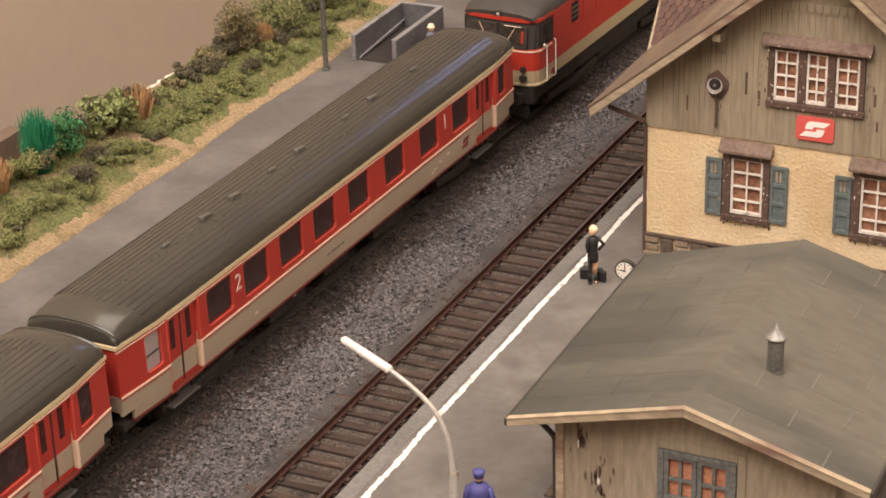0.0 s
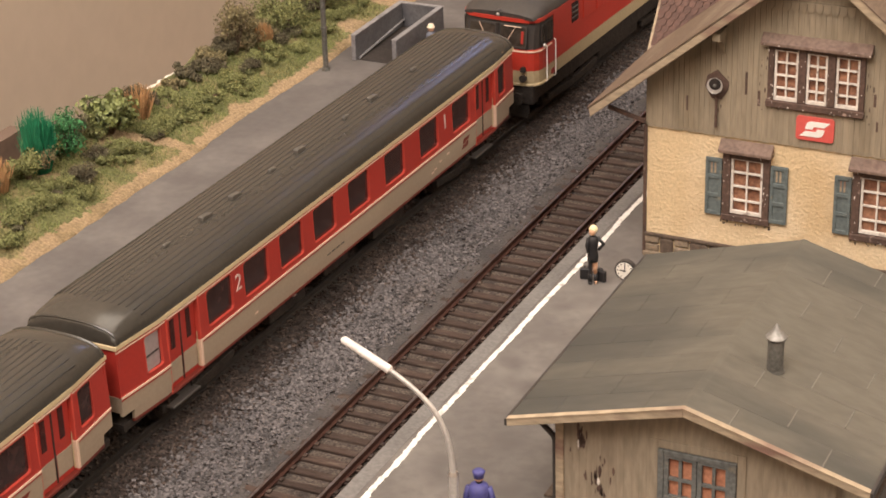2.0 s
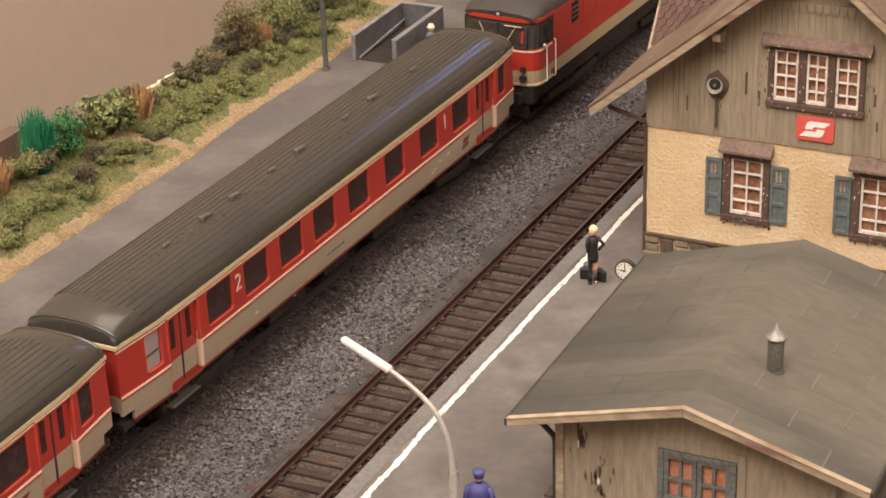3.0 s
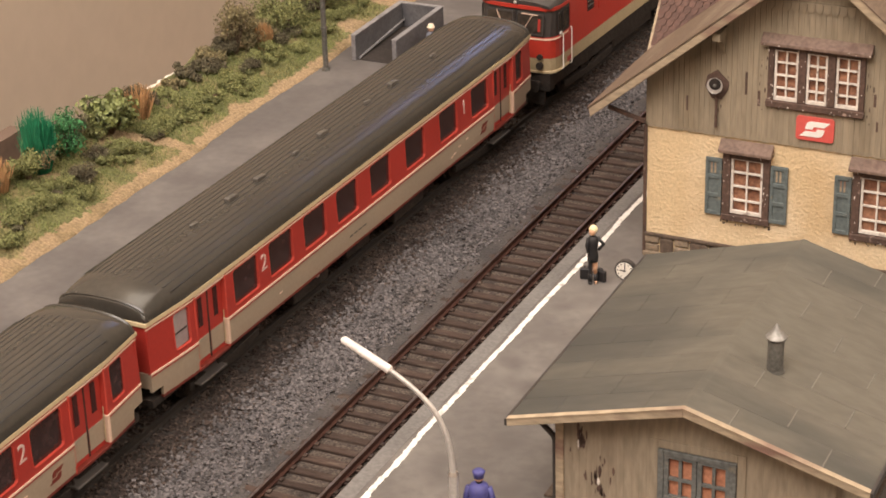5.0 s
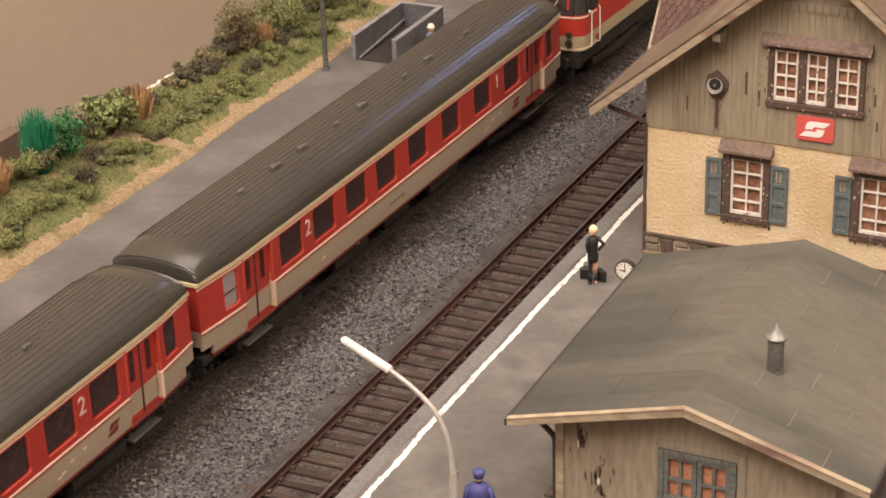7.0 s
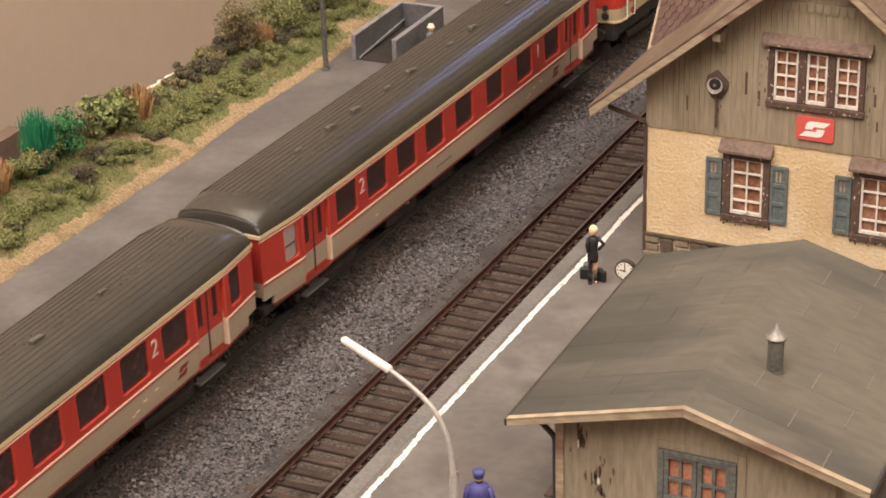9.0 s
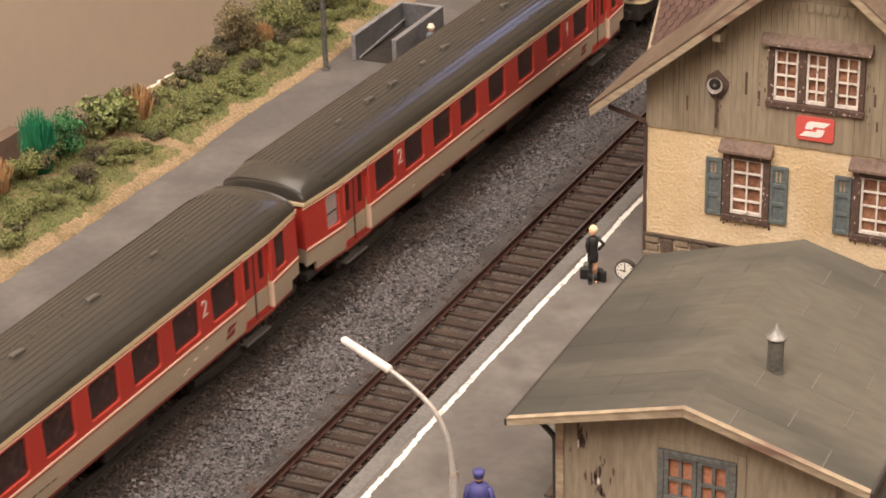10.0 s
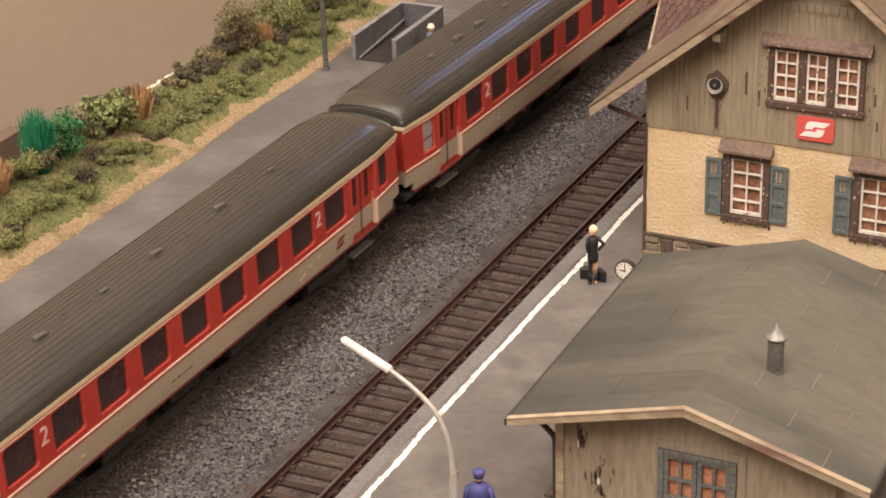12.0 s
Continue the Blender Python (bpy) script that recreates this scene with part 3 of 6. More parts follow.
def reed(x, y, w, h, mat, label, seed, count=160, lean=0.25, name="reed_tuft", t=0.18, short=0.7):
    """A tuft of straight upright bristles."""
    rng = random.Random(seed)
    ob = thing(name, (x, y, bank_z(x, y) - 0.6), label, "grass tuft", "tufts on the embankment")
    verts, faces = [], []
    for _ in range(count):
        a, d = rng.uniform(0, 6.28), w * math.sqrt(rng.random())
        px, py = math.cos(a) * d * 0.6, math.sin(a) * d * 0.6
        hh = h * rng.uniform(short, 1.0) * (1.0 - 0.25 * (d / w) ** 2)
        tx, ty = px * 1.5 + rng.uniform(-1, 1) * lean * w, py * 1.5 + rng.uniform(-1, 1) * lean * w
        b = len(verts)
        verts += [(px - t, py, 0), (px + t, py, 0), (px, py + t, 0), (tx - t * 0.6, ty, hh), (tx + t * 0.6, ty, hh), (tx, ty + t * 0.6, hh)]
        faces += [(b, b + 1, b + 4, b + 3), (b + 1, b + 2, b + 5, b + 4), (b + 2, b, b + 3, b + 5), (b + 3, b + 4, b + 5)]
    place("bristles", mesh_from("bristles", verts, faces, mat), ob)
    return ob


def hedge():
    rng = random.Random(3)
    y = -100.0
    n = 0
    while y < 330:
        x = -177 + rng.uniform(-4, 3)
        kind = rng.choice(["leaf_dark", "leaf_dark", "leaf_mid", "leaf_brown"])
        shrub(x, y, rng.uniform(6, 9), rng.uniform(8, 12) * (0.35 if 52 < y < 86 else 0.55 if 86 <= y < 108 else 1.0), M[kind], "low olive brown foliage clump on the bank", 100 + n, 0.48, 2000, 14, 0.0)
        for k in range(2):
            shrub(-164 + 5 * k + rng.uniform(-4, 3), y + rng.uniform(-5, 5), rng.uniform(5, 8) - 1.5 * k, rng.uniform(3.5, 6) - k, M[rng.choice(["leaf_mid", "leaf_dark", "leaf_mid", "leaf_mid"])], "low green foliage clump on the bank", 300 + 2 * n + k, 0.36, 1500, 14, 0.0)
        y += rng.uniform(8, 12)
        n += 1


hedge()
reed(-176, -19, 6.5, 25, M["emerald"], "bright emerald green bristle tuft on the bank", 21, 1300, 0.28, t=0.11, short=0.45)
shrub(-175, -5, 9.5, 18, M["emerald_leaf"], "bright green small-leaved bush", 22, 0.6, 1800, 16, 0.0)
shrub(-174, 24, 10.5, 17.5, M["leaf_light"], "light green large-leaved bush on thin stems", 23, 1.15, 1300, 24, 0.0)
reed(-175, 45, 6.5, 14, M["orange_straw"], "orange brown reed tuft on the bank", 24, 200, 0.35)
reed(-178, -42, 6.5, 13, M["orange_straw"], "orange brown reed tuft on the bank", 25, 200, 0.3)
shrub(-176, 120, 10, 24, M["leaf_brown"], "bare brown-green shrub with many twigs", 26, 0.55, 2200, 16, 0.15)
reed(-169, 131, 4.0, 13, M["orange_straw"], "orange brown reed tuft on the bank", 27, 150, 0.2)
shrub(-172, 152, 15, 19, M["leaf_mid"], "broad olive green bush on the bank", 28, 0.5, 3200, 20, 0.0)
shrub(-170, 182, 15, 20, M["leaf_mid"], "broad olive green bush on the bank", 29, 0.5, 3200, 20, 0.0)


def foam_edge():
    verts = [(-189 + 1.2 * noise.noise((i * 0.6, 0, 0)), 70 + i * 1.6, 8.6 + 0.9 * noise.noise((i * 0.8, 4, 0))) for i in range(15)]
    part_bm = tube(verts, [1.0 + 0.4 * noise.noise((i * 0.7, 9, 0)) for i in range(15)], 7)
    tagged(part("foam_edge", part_bm, M["foam"], smooth=True), "bare white foam edge of the embankment", "edge")


foam_edge()


# ---- train ----
WINDOWS = [-78.7, -58.1, -37.1, -16.2, 6.5, 31.5, 57.0, 82.0]
HALF = 129.0
WAIST, GUTTER, SKIRT = 20.6, 36.0, 11.2
ARCH = 7.1


def coach_x(y, z):
    """Half width of the body: the ends beyond the doors draw in, the sides lean in above the waist."""
    x = 16.7 - 0.035 * max(0.0, z - 21) - 0.05 * max(0.0, 15 - z)
    e = abs(y) - 110.0
    return x - (1.6 * min(1.0, e / 19.0) if e > 0 else 0.0)


def rounded(u0, u1, v0, v1, r, n=4):
    pts = []
    for cu, cv, a0 in ((u1 - r, v0 + r, -90), (u1 - r, v1 - r, 0), (u0 + r, v1 - r, 90), (u0 + r, v0 + r, 180)):
        for k in range(n + 1):
            a = radians(a0 + 90 * k / n)
            pts.append((cu + r * math.cos(a), cv + r * math.sin(a)))
    return pts


def ring(outer, inner, at, depth, inward):
    """A frame between two outlines of as many points, drawn inward."""
    bm = bmesh.new()
    d = Vector(inward) * depth
    o, i = [bm.verts.new(at(*p)) for p in outer], [bm.verts.new(at(*p)) for p in inner]
    o2, i2 = [bm.verts.new(v.co + d) for v in o], [bm.verts.new(v.co + d) for v in i]
    n, fs = len(o), []
    for k in range(n):
        m = (k + 1) % n
        fs += [bm.faces.new((o[k], o[m], i[m], i[k])), bm.faces.new((i[k], i[m], i2[m], i2[k])), bm.faces.new((o[m], o[k], o2[k], o2[m])), bm.faces.new((o2[k], o2[m], i2[m], i2[k]))]
    bmesh.ops.recalc_face_normals(bm, faces=fs)
    return bm


HOOK = [(4.9, 2.6), (-1.2, 2.6), (-2.3, 2.2), (-2.9, 1.2), (-3.1, -0.15), (-0.7, -0.15), (-0.55, 0.5), (-0.1, 0.85), (3.0, 0.85)]


def emblem(parent, mat, label, axis, a, b, size, flip=1, at=(0, 0, 0)):
    """Two hooked strokes, the lower one the upper turned half round."""
    bm = bmesh.new()
    for s in (1, -1):
        prism([(u * s * size * flip, v * s * size) for u, v in HOOK], axis, a, b, 0.0, bm)
    return part("emblem", bm, mat, parent, label, at)


def wheelset_mesh(r, mat):
    bm = bmesh.new()
    for s in (-1, 1):
        tube([(s * 7.6, 0, 0), (s * 8.1, 0, 0), (s * 8.1, 0, 0), (s * 10.0, 0, 0)], [r + 0.9, r + 0.9, r, r - 0.05], 20, bm)
    tube([(-13, 0, 0), (13, 0, 0)], 0.8, 8, bm)
    for v in bm.verts:
        v.co *= MM
    me = bpy.data.meshes.new("wheelset")
    bm.to_mesh(me)
    bm.free()
    me.materials.append(mat)
    return me


WHEELS = []


def bogie(parent, y, wheelbase, r, mesh, axles=2):
    bg = part("bogie", prism([(-wheelbase / 2 - 5, 4.2), (-wheelbase / 2 - 5, 6.8), (-4, 5.6), (4, 5.6), (wheelbase / 2 + 5, 6.8), (wheelbase / 2 + 5, 4.2), (5, 2.6), (-5, 2.6)], "x", -13.2, -11.2, 0.2), M["black"], parent, "black bogie frame", at=(0, y, 0))
    part("side_frame", prism([(-wheelbase / 2 - 5, 4.2), (-wheelbase / 2 - 5, 6.8), (-4, 5.6), (4, 5.6), (wheelbase / 2 + 5, 6.8), (wheelbase / 2 + 5, 4.2), (5, 2.6), (-5, 2.6)], "x", 11.2, 13.2, 0.2), M["black"], bg)
    part("bolster", box(-11.3, 11.3, -4, 4, 4.0, 10.5), M["black"], bg)
    for k in range(axles):
        a = place("wheelset", mesh, bg, (0, -wheelbase / 2 + wheelbase * k / (axles - 1), r))
        WHEELS.append((a, -wheelbase / 2 + wheelbase * k / (axles - 1), r))
    return bg


def build_coach(numbers, logo_at, label, frosted, windows, doors, small, vents):
    ob = thing("passenger_coach", (0, 0, 0), label, "train coach", "coaches of the train")
    wheel = wheelset_mesh(5.0, M["black"])
    for s in (-1, 1):
        def at(u, v, out=0.0):
            return (s * (coach_x(u, v) + out), u, v)
        inw = (-s, 0, 0)
        # red upper panel with openings
        ys = sorted({-HALF, HALF, -120, 120, *[c + d for c in windows for d in (-7.1, 7.1)], *[p for d in doors for p in d], *[p for d in small for p in d]})
        zs = [WAIST, 22.8, 28.5, 34.2, GUTTER]

        def open_at(i, j):
            m, zc = (ys[i] + ys[i + 1]) / 2, (zs[j] + zs[j + 1]) / 2
            if any(a < m < b for a, b in doors):
                return zc < 35
            return 22.8 < zc < 34.2 and (any(abs(m - c) < 7.1 for c in windows) or any(a < m < b for a, b in small))
        part("upper_side", skin_grid(ys, zs, at, open_at, 0.9, None, inw), M["red"], ob, "red upper side panel")
        # cream lower panel, open at the doors
        zl = [SKIRT + 0.9, 15.0, WAIST]
        yl = sorted({*ys, -HALF + 5.0, HALF - 5.0})
        part("lower_side", skin_grid(yl, zl, lambda u, v: at(u, v), lambda i, j: any(a < (yl[i] + yl[i + 1]) / 2 < b for a, b in doors) or (j == 0 and i in (0, len(yl) - 2)), 0.9, None, inw), M["cream"], ob, "beige lower side panel")
        part("sole_bar", skin_grid(yl, [SKIRT, SKIRT + 0.9], lambda u, v: at(u, v, 0.05), lambda i, j: any(a < (yl[i] + yl[i + 1]) / 2 < b for a, b in doors) or i in (0, len(yl) - 2), 1.0, None, inw), M["sole"], ob, "dark red bottom edge")
        segs = [(-HALF, doors[0][0]), (doors[0][1], doors[1][0]), (doors[1][1], HALF)]
        for a, b in segs:
            yy = sorted({a, b, *[p for p in ys if a < p < b]})
            part("waist_line", skin_grid(yy, [WAIST - 0.1, WAIST + 0.45], lambda u, v: at(u, v, 0.3), lambda i, j: False, 0.35, None, inw), M["pale"], ob, "pale raised waist line")
            part("waist_line", skin_grid(yy, [WAIST - 0.75, WAIST - 0.35], lambda u, v: at(u, v, 0.12), lambda i, j: False, 0.2, None, inw), M["red"], ob, "thin red line")
        part("gutter", skin_grid([-HALF, -120, -110, 110, 120, HALF], [GUTTER - 0.3, GUTTER + 1.0], lambda u, v: at(u, v, 0.45), lambda i, j: False, 1.2, None, inw), M["gutter"], ob, "cream rain gutter")
        part("eaves_line", skin_grid([-HALF, -120, -110, 110, 120, HALF], [GUTTER - 1.35, GUTTER - 0.95], lambda u, v: at(u, v, 0.25), lambda i, j: False, 0.4, None, inw), M["pale"], ob, "pale line under the eaves")
        # windows
        for k, c in enumerate(windows):
            pane = part("window", box(-0.15, 0.15, -7.05, 7.05, 22.7, 34.3), M["glass"], ob, "dark tinted window", at=(s * (coach_x(c, 28) - 0.8), c, 0))
            part("frame", ring(rounded(-7.2, 7.2, 22.65, 34.35, 1.5), rounded(-6.98, 6.98, 22.87, 34.12, 1.3), lambda u, v, c=c: (s * (coach_x(c + u, v) + 0.12 - coach_x(c, 28) + 0.8), u, v), 0.85, inw), M["lit_red"], pane, "thin red window frame")
        for k, (a, b) in enumerate(small):
            m, h = (a + b) / 2, (b - a) / 2
            pane = part("window", box(-0.15, 0.15, -h + 0.1, h - 0.1, 22.9, 34.1), M["milk_glass"] if (k == 0 and frosted) else M["glass"], ob, "small end window", at=(s * (coach_x(m, 28) - 0.8), m, 0), turn=(0, 0, 0))
            part("frame", ring(rounded(-h - 0.15, h + 0.15, 22.65, 34.35, 1.2), rounded(-h + 0.08, h - 0.08, 22.87, 34.12, 1.0), lambda u, v, m=m: (s * (coach_x(m + u, v) + 0.12 - coach_x(m, 28) + 0.8), u, v), 0.85, inw), M["lit_red"], pane, "thin red window frame")
            if k == 0 and frosted:
                part("glazing_bar", box(s * 0.15 - 0.12, s * 0.15 + 0.12, -h + 0.6, h - 0.6, 27.4, 27.9), M["dark_grey"], pane)
        # recessed folding doors
        for a, b in doors:
            w = (b - a) / 2
            xin = coach_x((a + b) / 2, 25) - 1.7
            for d in (0, 1):
                y0, y1 = a + d * w + 0.1, a + (d + 1) * w - 0.1
                leaf = part("door_leaf", box(s * xin - 0.4, s * xin + 0.4, y0, y1, SKIRT + 0.6, 35.0, 0.12), M["red"], ob, "red folding door leaf")
                part("lower_panel", box(s * (xin + 0.42) - 0.12, s * (xin + 0.42) + 0.12, y0 + 0.5, y1 - 0.5, SKIRT + 2.2, WAIST - 0.6), M["cream"], leaf, "beige lower door panel")
                part("door_window", box(s * (xin + 0.40) - 0.12, s * (xin + 0.40) + 0.12, y0 + 2.9, y1 - 2.9, 23.8, 33.0), M["door_glass"], leaf, "narrow dark red door window")
                part("handrail", tube([(s * (xin + 1.0), y0 + (0.8 if d == 0 else 7.2), 13), (s * (xin + 1.0), y0 + (0.8 if d == 0 else 7.2), 24)], 0.14, 6), M["gutter"], leaf, "thin handrail")
            part("door_seam", box(s * (xin + 0.3) - 0.2, s * (xin + 0.3) + 0.2, a + w - 0.35, a + w + 0.35, SKIRT + 0.9, 34.6), M["black"], ob, "dark rubber seam between the door leaves")
            for y in (a, b):
                part("door_post", box(s * (xin - 0.2), s * (coach_x(y, 25) + 0.10), y - 0.4, y + 0.4, SKIRT + 0.2, 35.2, 0.15), M["lit_red"], ob, "bright red door post")
            part("post_foot", box(s * (xin + 0.2), s * (coach_x(b, 15) + 0.22), b - 0.55, b + 0.55, SKIRT + 1.2, WAIST + 0.5, 0.15), M["pale"], ob, "pale lower door post")
            part("door_sill", box(s * (xin - 0.5), s * (coach_x((a + b) / 2, 12) + 0.2), a, b, SKIRT - 0.3, SKIRT + 0.7, 0.15), M["sole"], ob, "dark red door sill")
            part("lintel", box(s * xin, s * (coach_x((a + b) / 2, 35) + 0.3), a, b, 34.7, 35.3), M["pale"], ob, "pale door lintel")
            part("step_board", box(s * 11.5, s * 15.8, a + 1, b - 1, 5.4, 6.1, 0.15), M["step"], ob, "grey step board")
            for y in (a + 2, b - 2):
                part("step_hanger", box(s * 13.0, s * 13.6, y - 0.3, y + 0.3, 5.8, SKIRT + 1), M["black"], ob)
        for text, y in numbers:
            words(text, 7.6, 0.1, M["digit"], ob, (s * (coach_x(y, 30) + 0.08), y, 29.4), (90, 0, 90 * s))
        # emblem: two hooked strokes
        emblem(ob, M["sole"], "dark red emblem", "x", -0.06, 0.06, 0.66, s, (s * (coach_x(logo_at, 16) + 0.06), logo_at, 16.2))
        for y, z in ((logo_at - 14, 17.2), (logo_at - 20, 16.6), (logo_at - 24, 15.2), (logo_at - 26, 14.6), (-60, 15.6)):
            part("inscription", box(s * coach_x(y, z) - 0.08, s * coach_x(y, z) + 0.08, y - 0.9, y + 0.9, z - 0.25, z + 0.25), M["pale"], ob, "tiny unreadable lettering")
        for y in (-3, 0, 3, 6):
            part("inscription", box(s * coach_x(y, 15) - 0.07, s * coach_x(y, 15) + 0.07, y - 12 - 1.1, y - 12 + 1.1, 15.4, 15.9), M["vent"], ob, "tiny unreadable lettering")
    # roof: an arch that bends down at both ends
    rows, arch = [], 22
    stations = [-HALF, -HALF + 0.5, -HALF + 2, -HALF + 5, -HALF + 10, -HALF + 18, -60, 0, 60, HALF - 18, HALF - 10, HALF - 5, HALF - 2, HALF - 0.5, HALF]
    bm = bmesh.new()
    for y in stations:
        e = HALF - abs(y)
        drop = 2.6 * (1 - min(1.0, e / 10.0)) ** 2.2 + (1.2 if e < 0.1 else 0.0)
        hw = coach_x(y, GUTTER) + 0.35
        row = []
        for k in range(arch + 1):
            a = math.pi * k / arch
            z = GUTTER + 0.8 + (ARCH - drop) * (math.sin(a) ** 0.72)
            row.append(bm.verts.new((hw * math.copysign(abs(math.cos(a)) ** 0.9, math.cos(a)), y, z)))
        rows.append(row)
    fs = [bm.faces.new((a[k], a[k + 1], b[k + 1], b[k])) for a, b in zip(rows, rows[1:]) for k in range(arch)]
    fs += [bm.faces.new(rows[0]), bm.faces.new(rows[-1])]
    bmesh.ops.recalc_face_normals(bm, faces=fs)
    roof = part("roof", bm, M["roof"], ob, "dark grey arched roof", smooth=True)
    hw = coach_x(0, GUTTER) + 0.35

    def roof_z(x):
        a = math.acos(min(1.0, (abs(x) / hw) ** (1 / 0.9)))
        return GUTTER + 0.8 + ARCH * math.sin(a) ** 0.72
    for k in range(15):
        x = -14.7 + 2.1 * k
        end = 119 - 0.5 * abs(k - 7)
        z0, z1 = roof_z(x - 0.15), roof_z(x + 0.15)
        part("roof_groove", prism([(x - 0.19, z0 - 0.3), (x + 0.19, z1 - 0.3), (x + 0.19, z1 + 0.03), (x - 0.19, z0 + 0.03)], "y", -end, end), M["groove"], roof, "dark roof groove")
    for y, w in vents:
        x = 0.2
        z = roof_z(x)
        part("roof_vent", prism([(y - 1.8 * w, z - 0.4), (y - 1.8 * w, z + 1.0 * w), (y - 1.0 * w, z + 1.15 * w), (y + 3.0 * w, z + 0.7 * w), (y + 3.6 * w, z - 0.4)], "x", x - 0.85 * w, x + 0.85 * w, 0.2), M["vent"], roof, "small grey roof ventilator")
    # ends, floor, gangway, buffers
    for e in (-1, 1):
        y = e * (HALF - 0.5)
        w = coach_x(HALF, 25) - 0.05
        part("end_wall", box(-w, w, min(y, y - e * 0.8), max(y, y - e * 0.8), SKIRT + 4.5, GUTTER + 0.9), M["red"], ob, "red end wall")
        part("end_gutter", box(-w - 0.3, w + 0.3, min(y, y + e * 0.9), max(y, y + e * 0.9), GUTTER - 0.3, GUTTER + 1.0, 0.1), M["gutter"], ob, "cream gutter across the end")
        hw_end = coach_x(HALF, GUTTER) + 0.35
        part("roof_lip", tube([(hw_end * math.copysign(abs(math.cos(a)) ** 0.9, math.cos(a)), e * (HALF - 1.2), GUTTER + 1.1 + (ARCH - 2.2) * math.sin(a) ** 0.72) for a in [math.pi * k / 20 for k in range(21)]], 0.45, 6), M["roof"], roof, "raised rim at the roof end", smooth=True)
        part("end_band", box(-w + 0.02, w - 0.02, min(y, y + e * 0.35), max(y, y + e * 0.35), SKIRT + 4.6, WAIST), M["cream"], ob, "beige band on the end")
        part("gangway", box(-5.5, 5.5, min(y, y + e * 2.2), max(y, y + e * 2.2), 12.5, 37, 0.6), M["black"], ob, "black rubber gangway")
        for s in (-1, 1):
            part("buffer", tube([(s * 9.8, y, 11.5), (s * 9.8, y + e * 2.6, 11.5), (s * 9.8, y + e * 2.6, 11.5), (s * 9.8, y + e * 3.0, 11.5)], [1.0, 1.0, 2.4, 2.3], 12), M["black"], ob, "black buffer")
        part("coupler", tube([(0, y - e * 6, 8.2), (0, y + e * 3.0, 8.2)], 1.0, 8), M["black"], ob)
        bogie(ob, e * 88, 29.0, 5.0, wheel)
    part("floor_pan", box(-14.2, 14.2, -HALF + 1, HALF - 1, 9.2, 11.5), M["black"], ob)
    part("seat_row", box(-13.0, 13.0, -HALF + 20, HALF - 20, 21.0, 21.6), M["black"], ob)
    for y0, y1, x in ((-46, -24, 12.6), (-10, 6, 11.6), (22, 44, 12.6)):
        part("equipment_box", box(-x, x, y0, y1, 3.8, 9.4, 0.3), M["black"], ob, "black equipment box below the floor")
    part("drain_valve", ball((13.6, -33, 8.8), 0.9, (1, 1.2, 1), 1), M["steel"], ob, "small bright valve")
    return ob


coach_first = build_coach([("2", -68.2), ("1", 69.4)], 84.8, "red and beige express coach, grey roof, classes 1 and 2", True, WINDOWS, [(-106.6, -90.2), (93.6, 110.2)], [(-117.0, -109.6), (113.2, 120.4)],
                          [(-80.5, 0.75), (-59.5, 1.1), (-42.7, 1.1), (-20, 0.75), (-2.8, 1.1), (28.2, 0.75), (46.7, 1.1), (77.4, 0.75)])
coach_second = build_coach([("2", 72.0), ("2", -74.7)], 84.8, "red and beige express coach with a grey roof, class 2", False, [-85.2 + 21.0 * k for k in range(9)], [(-110.2, -93.6), (93.6, 110.2)], [(-120.4, -113.2), (113.2, 120.4)],
                           [(-78, 0.75), (-52, 1.1), (-21.5, 0.75), (5.0, 1.1), (40.4, 1.1), (72.0, 0.75)])


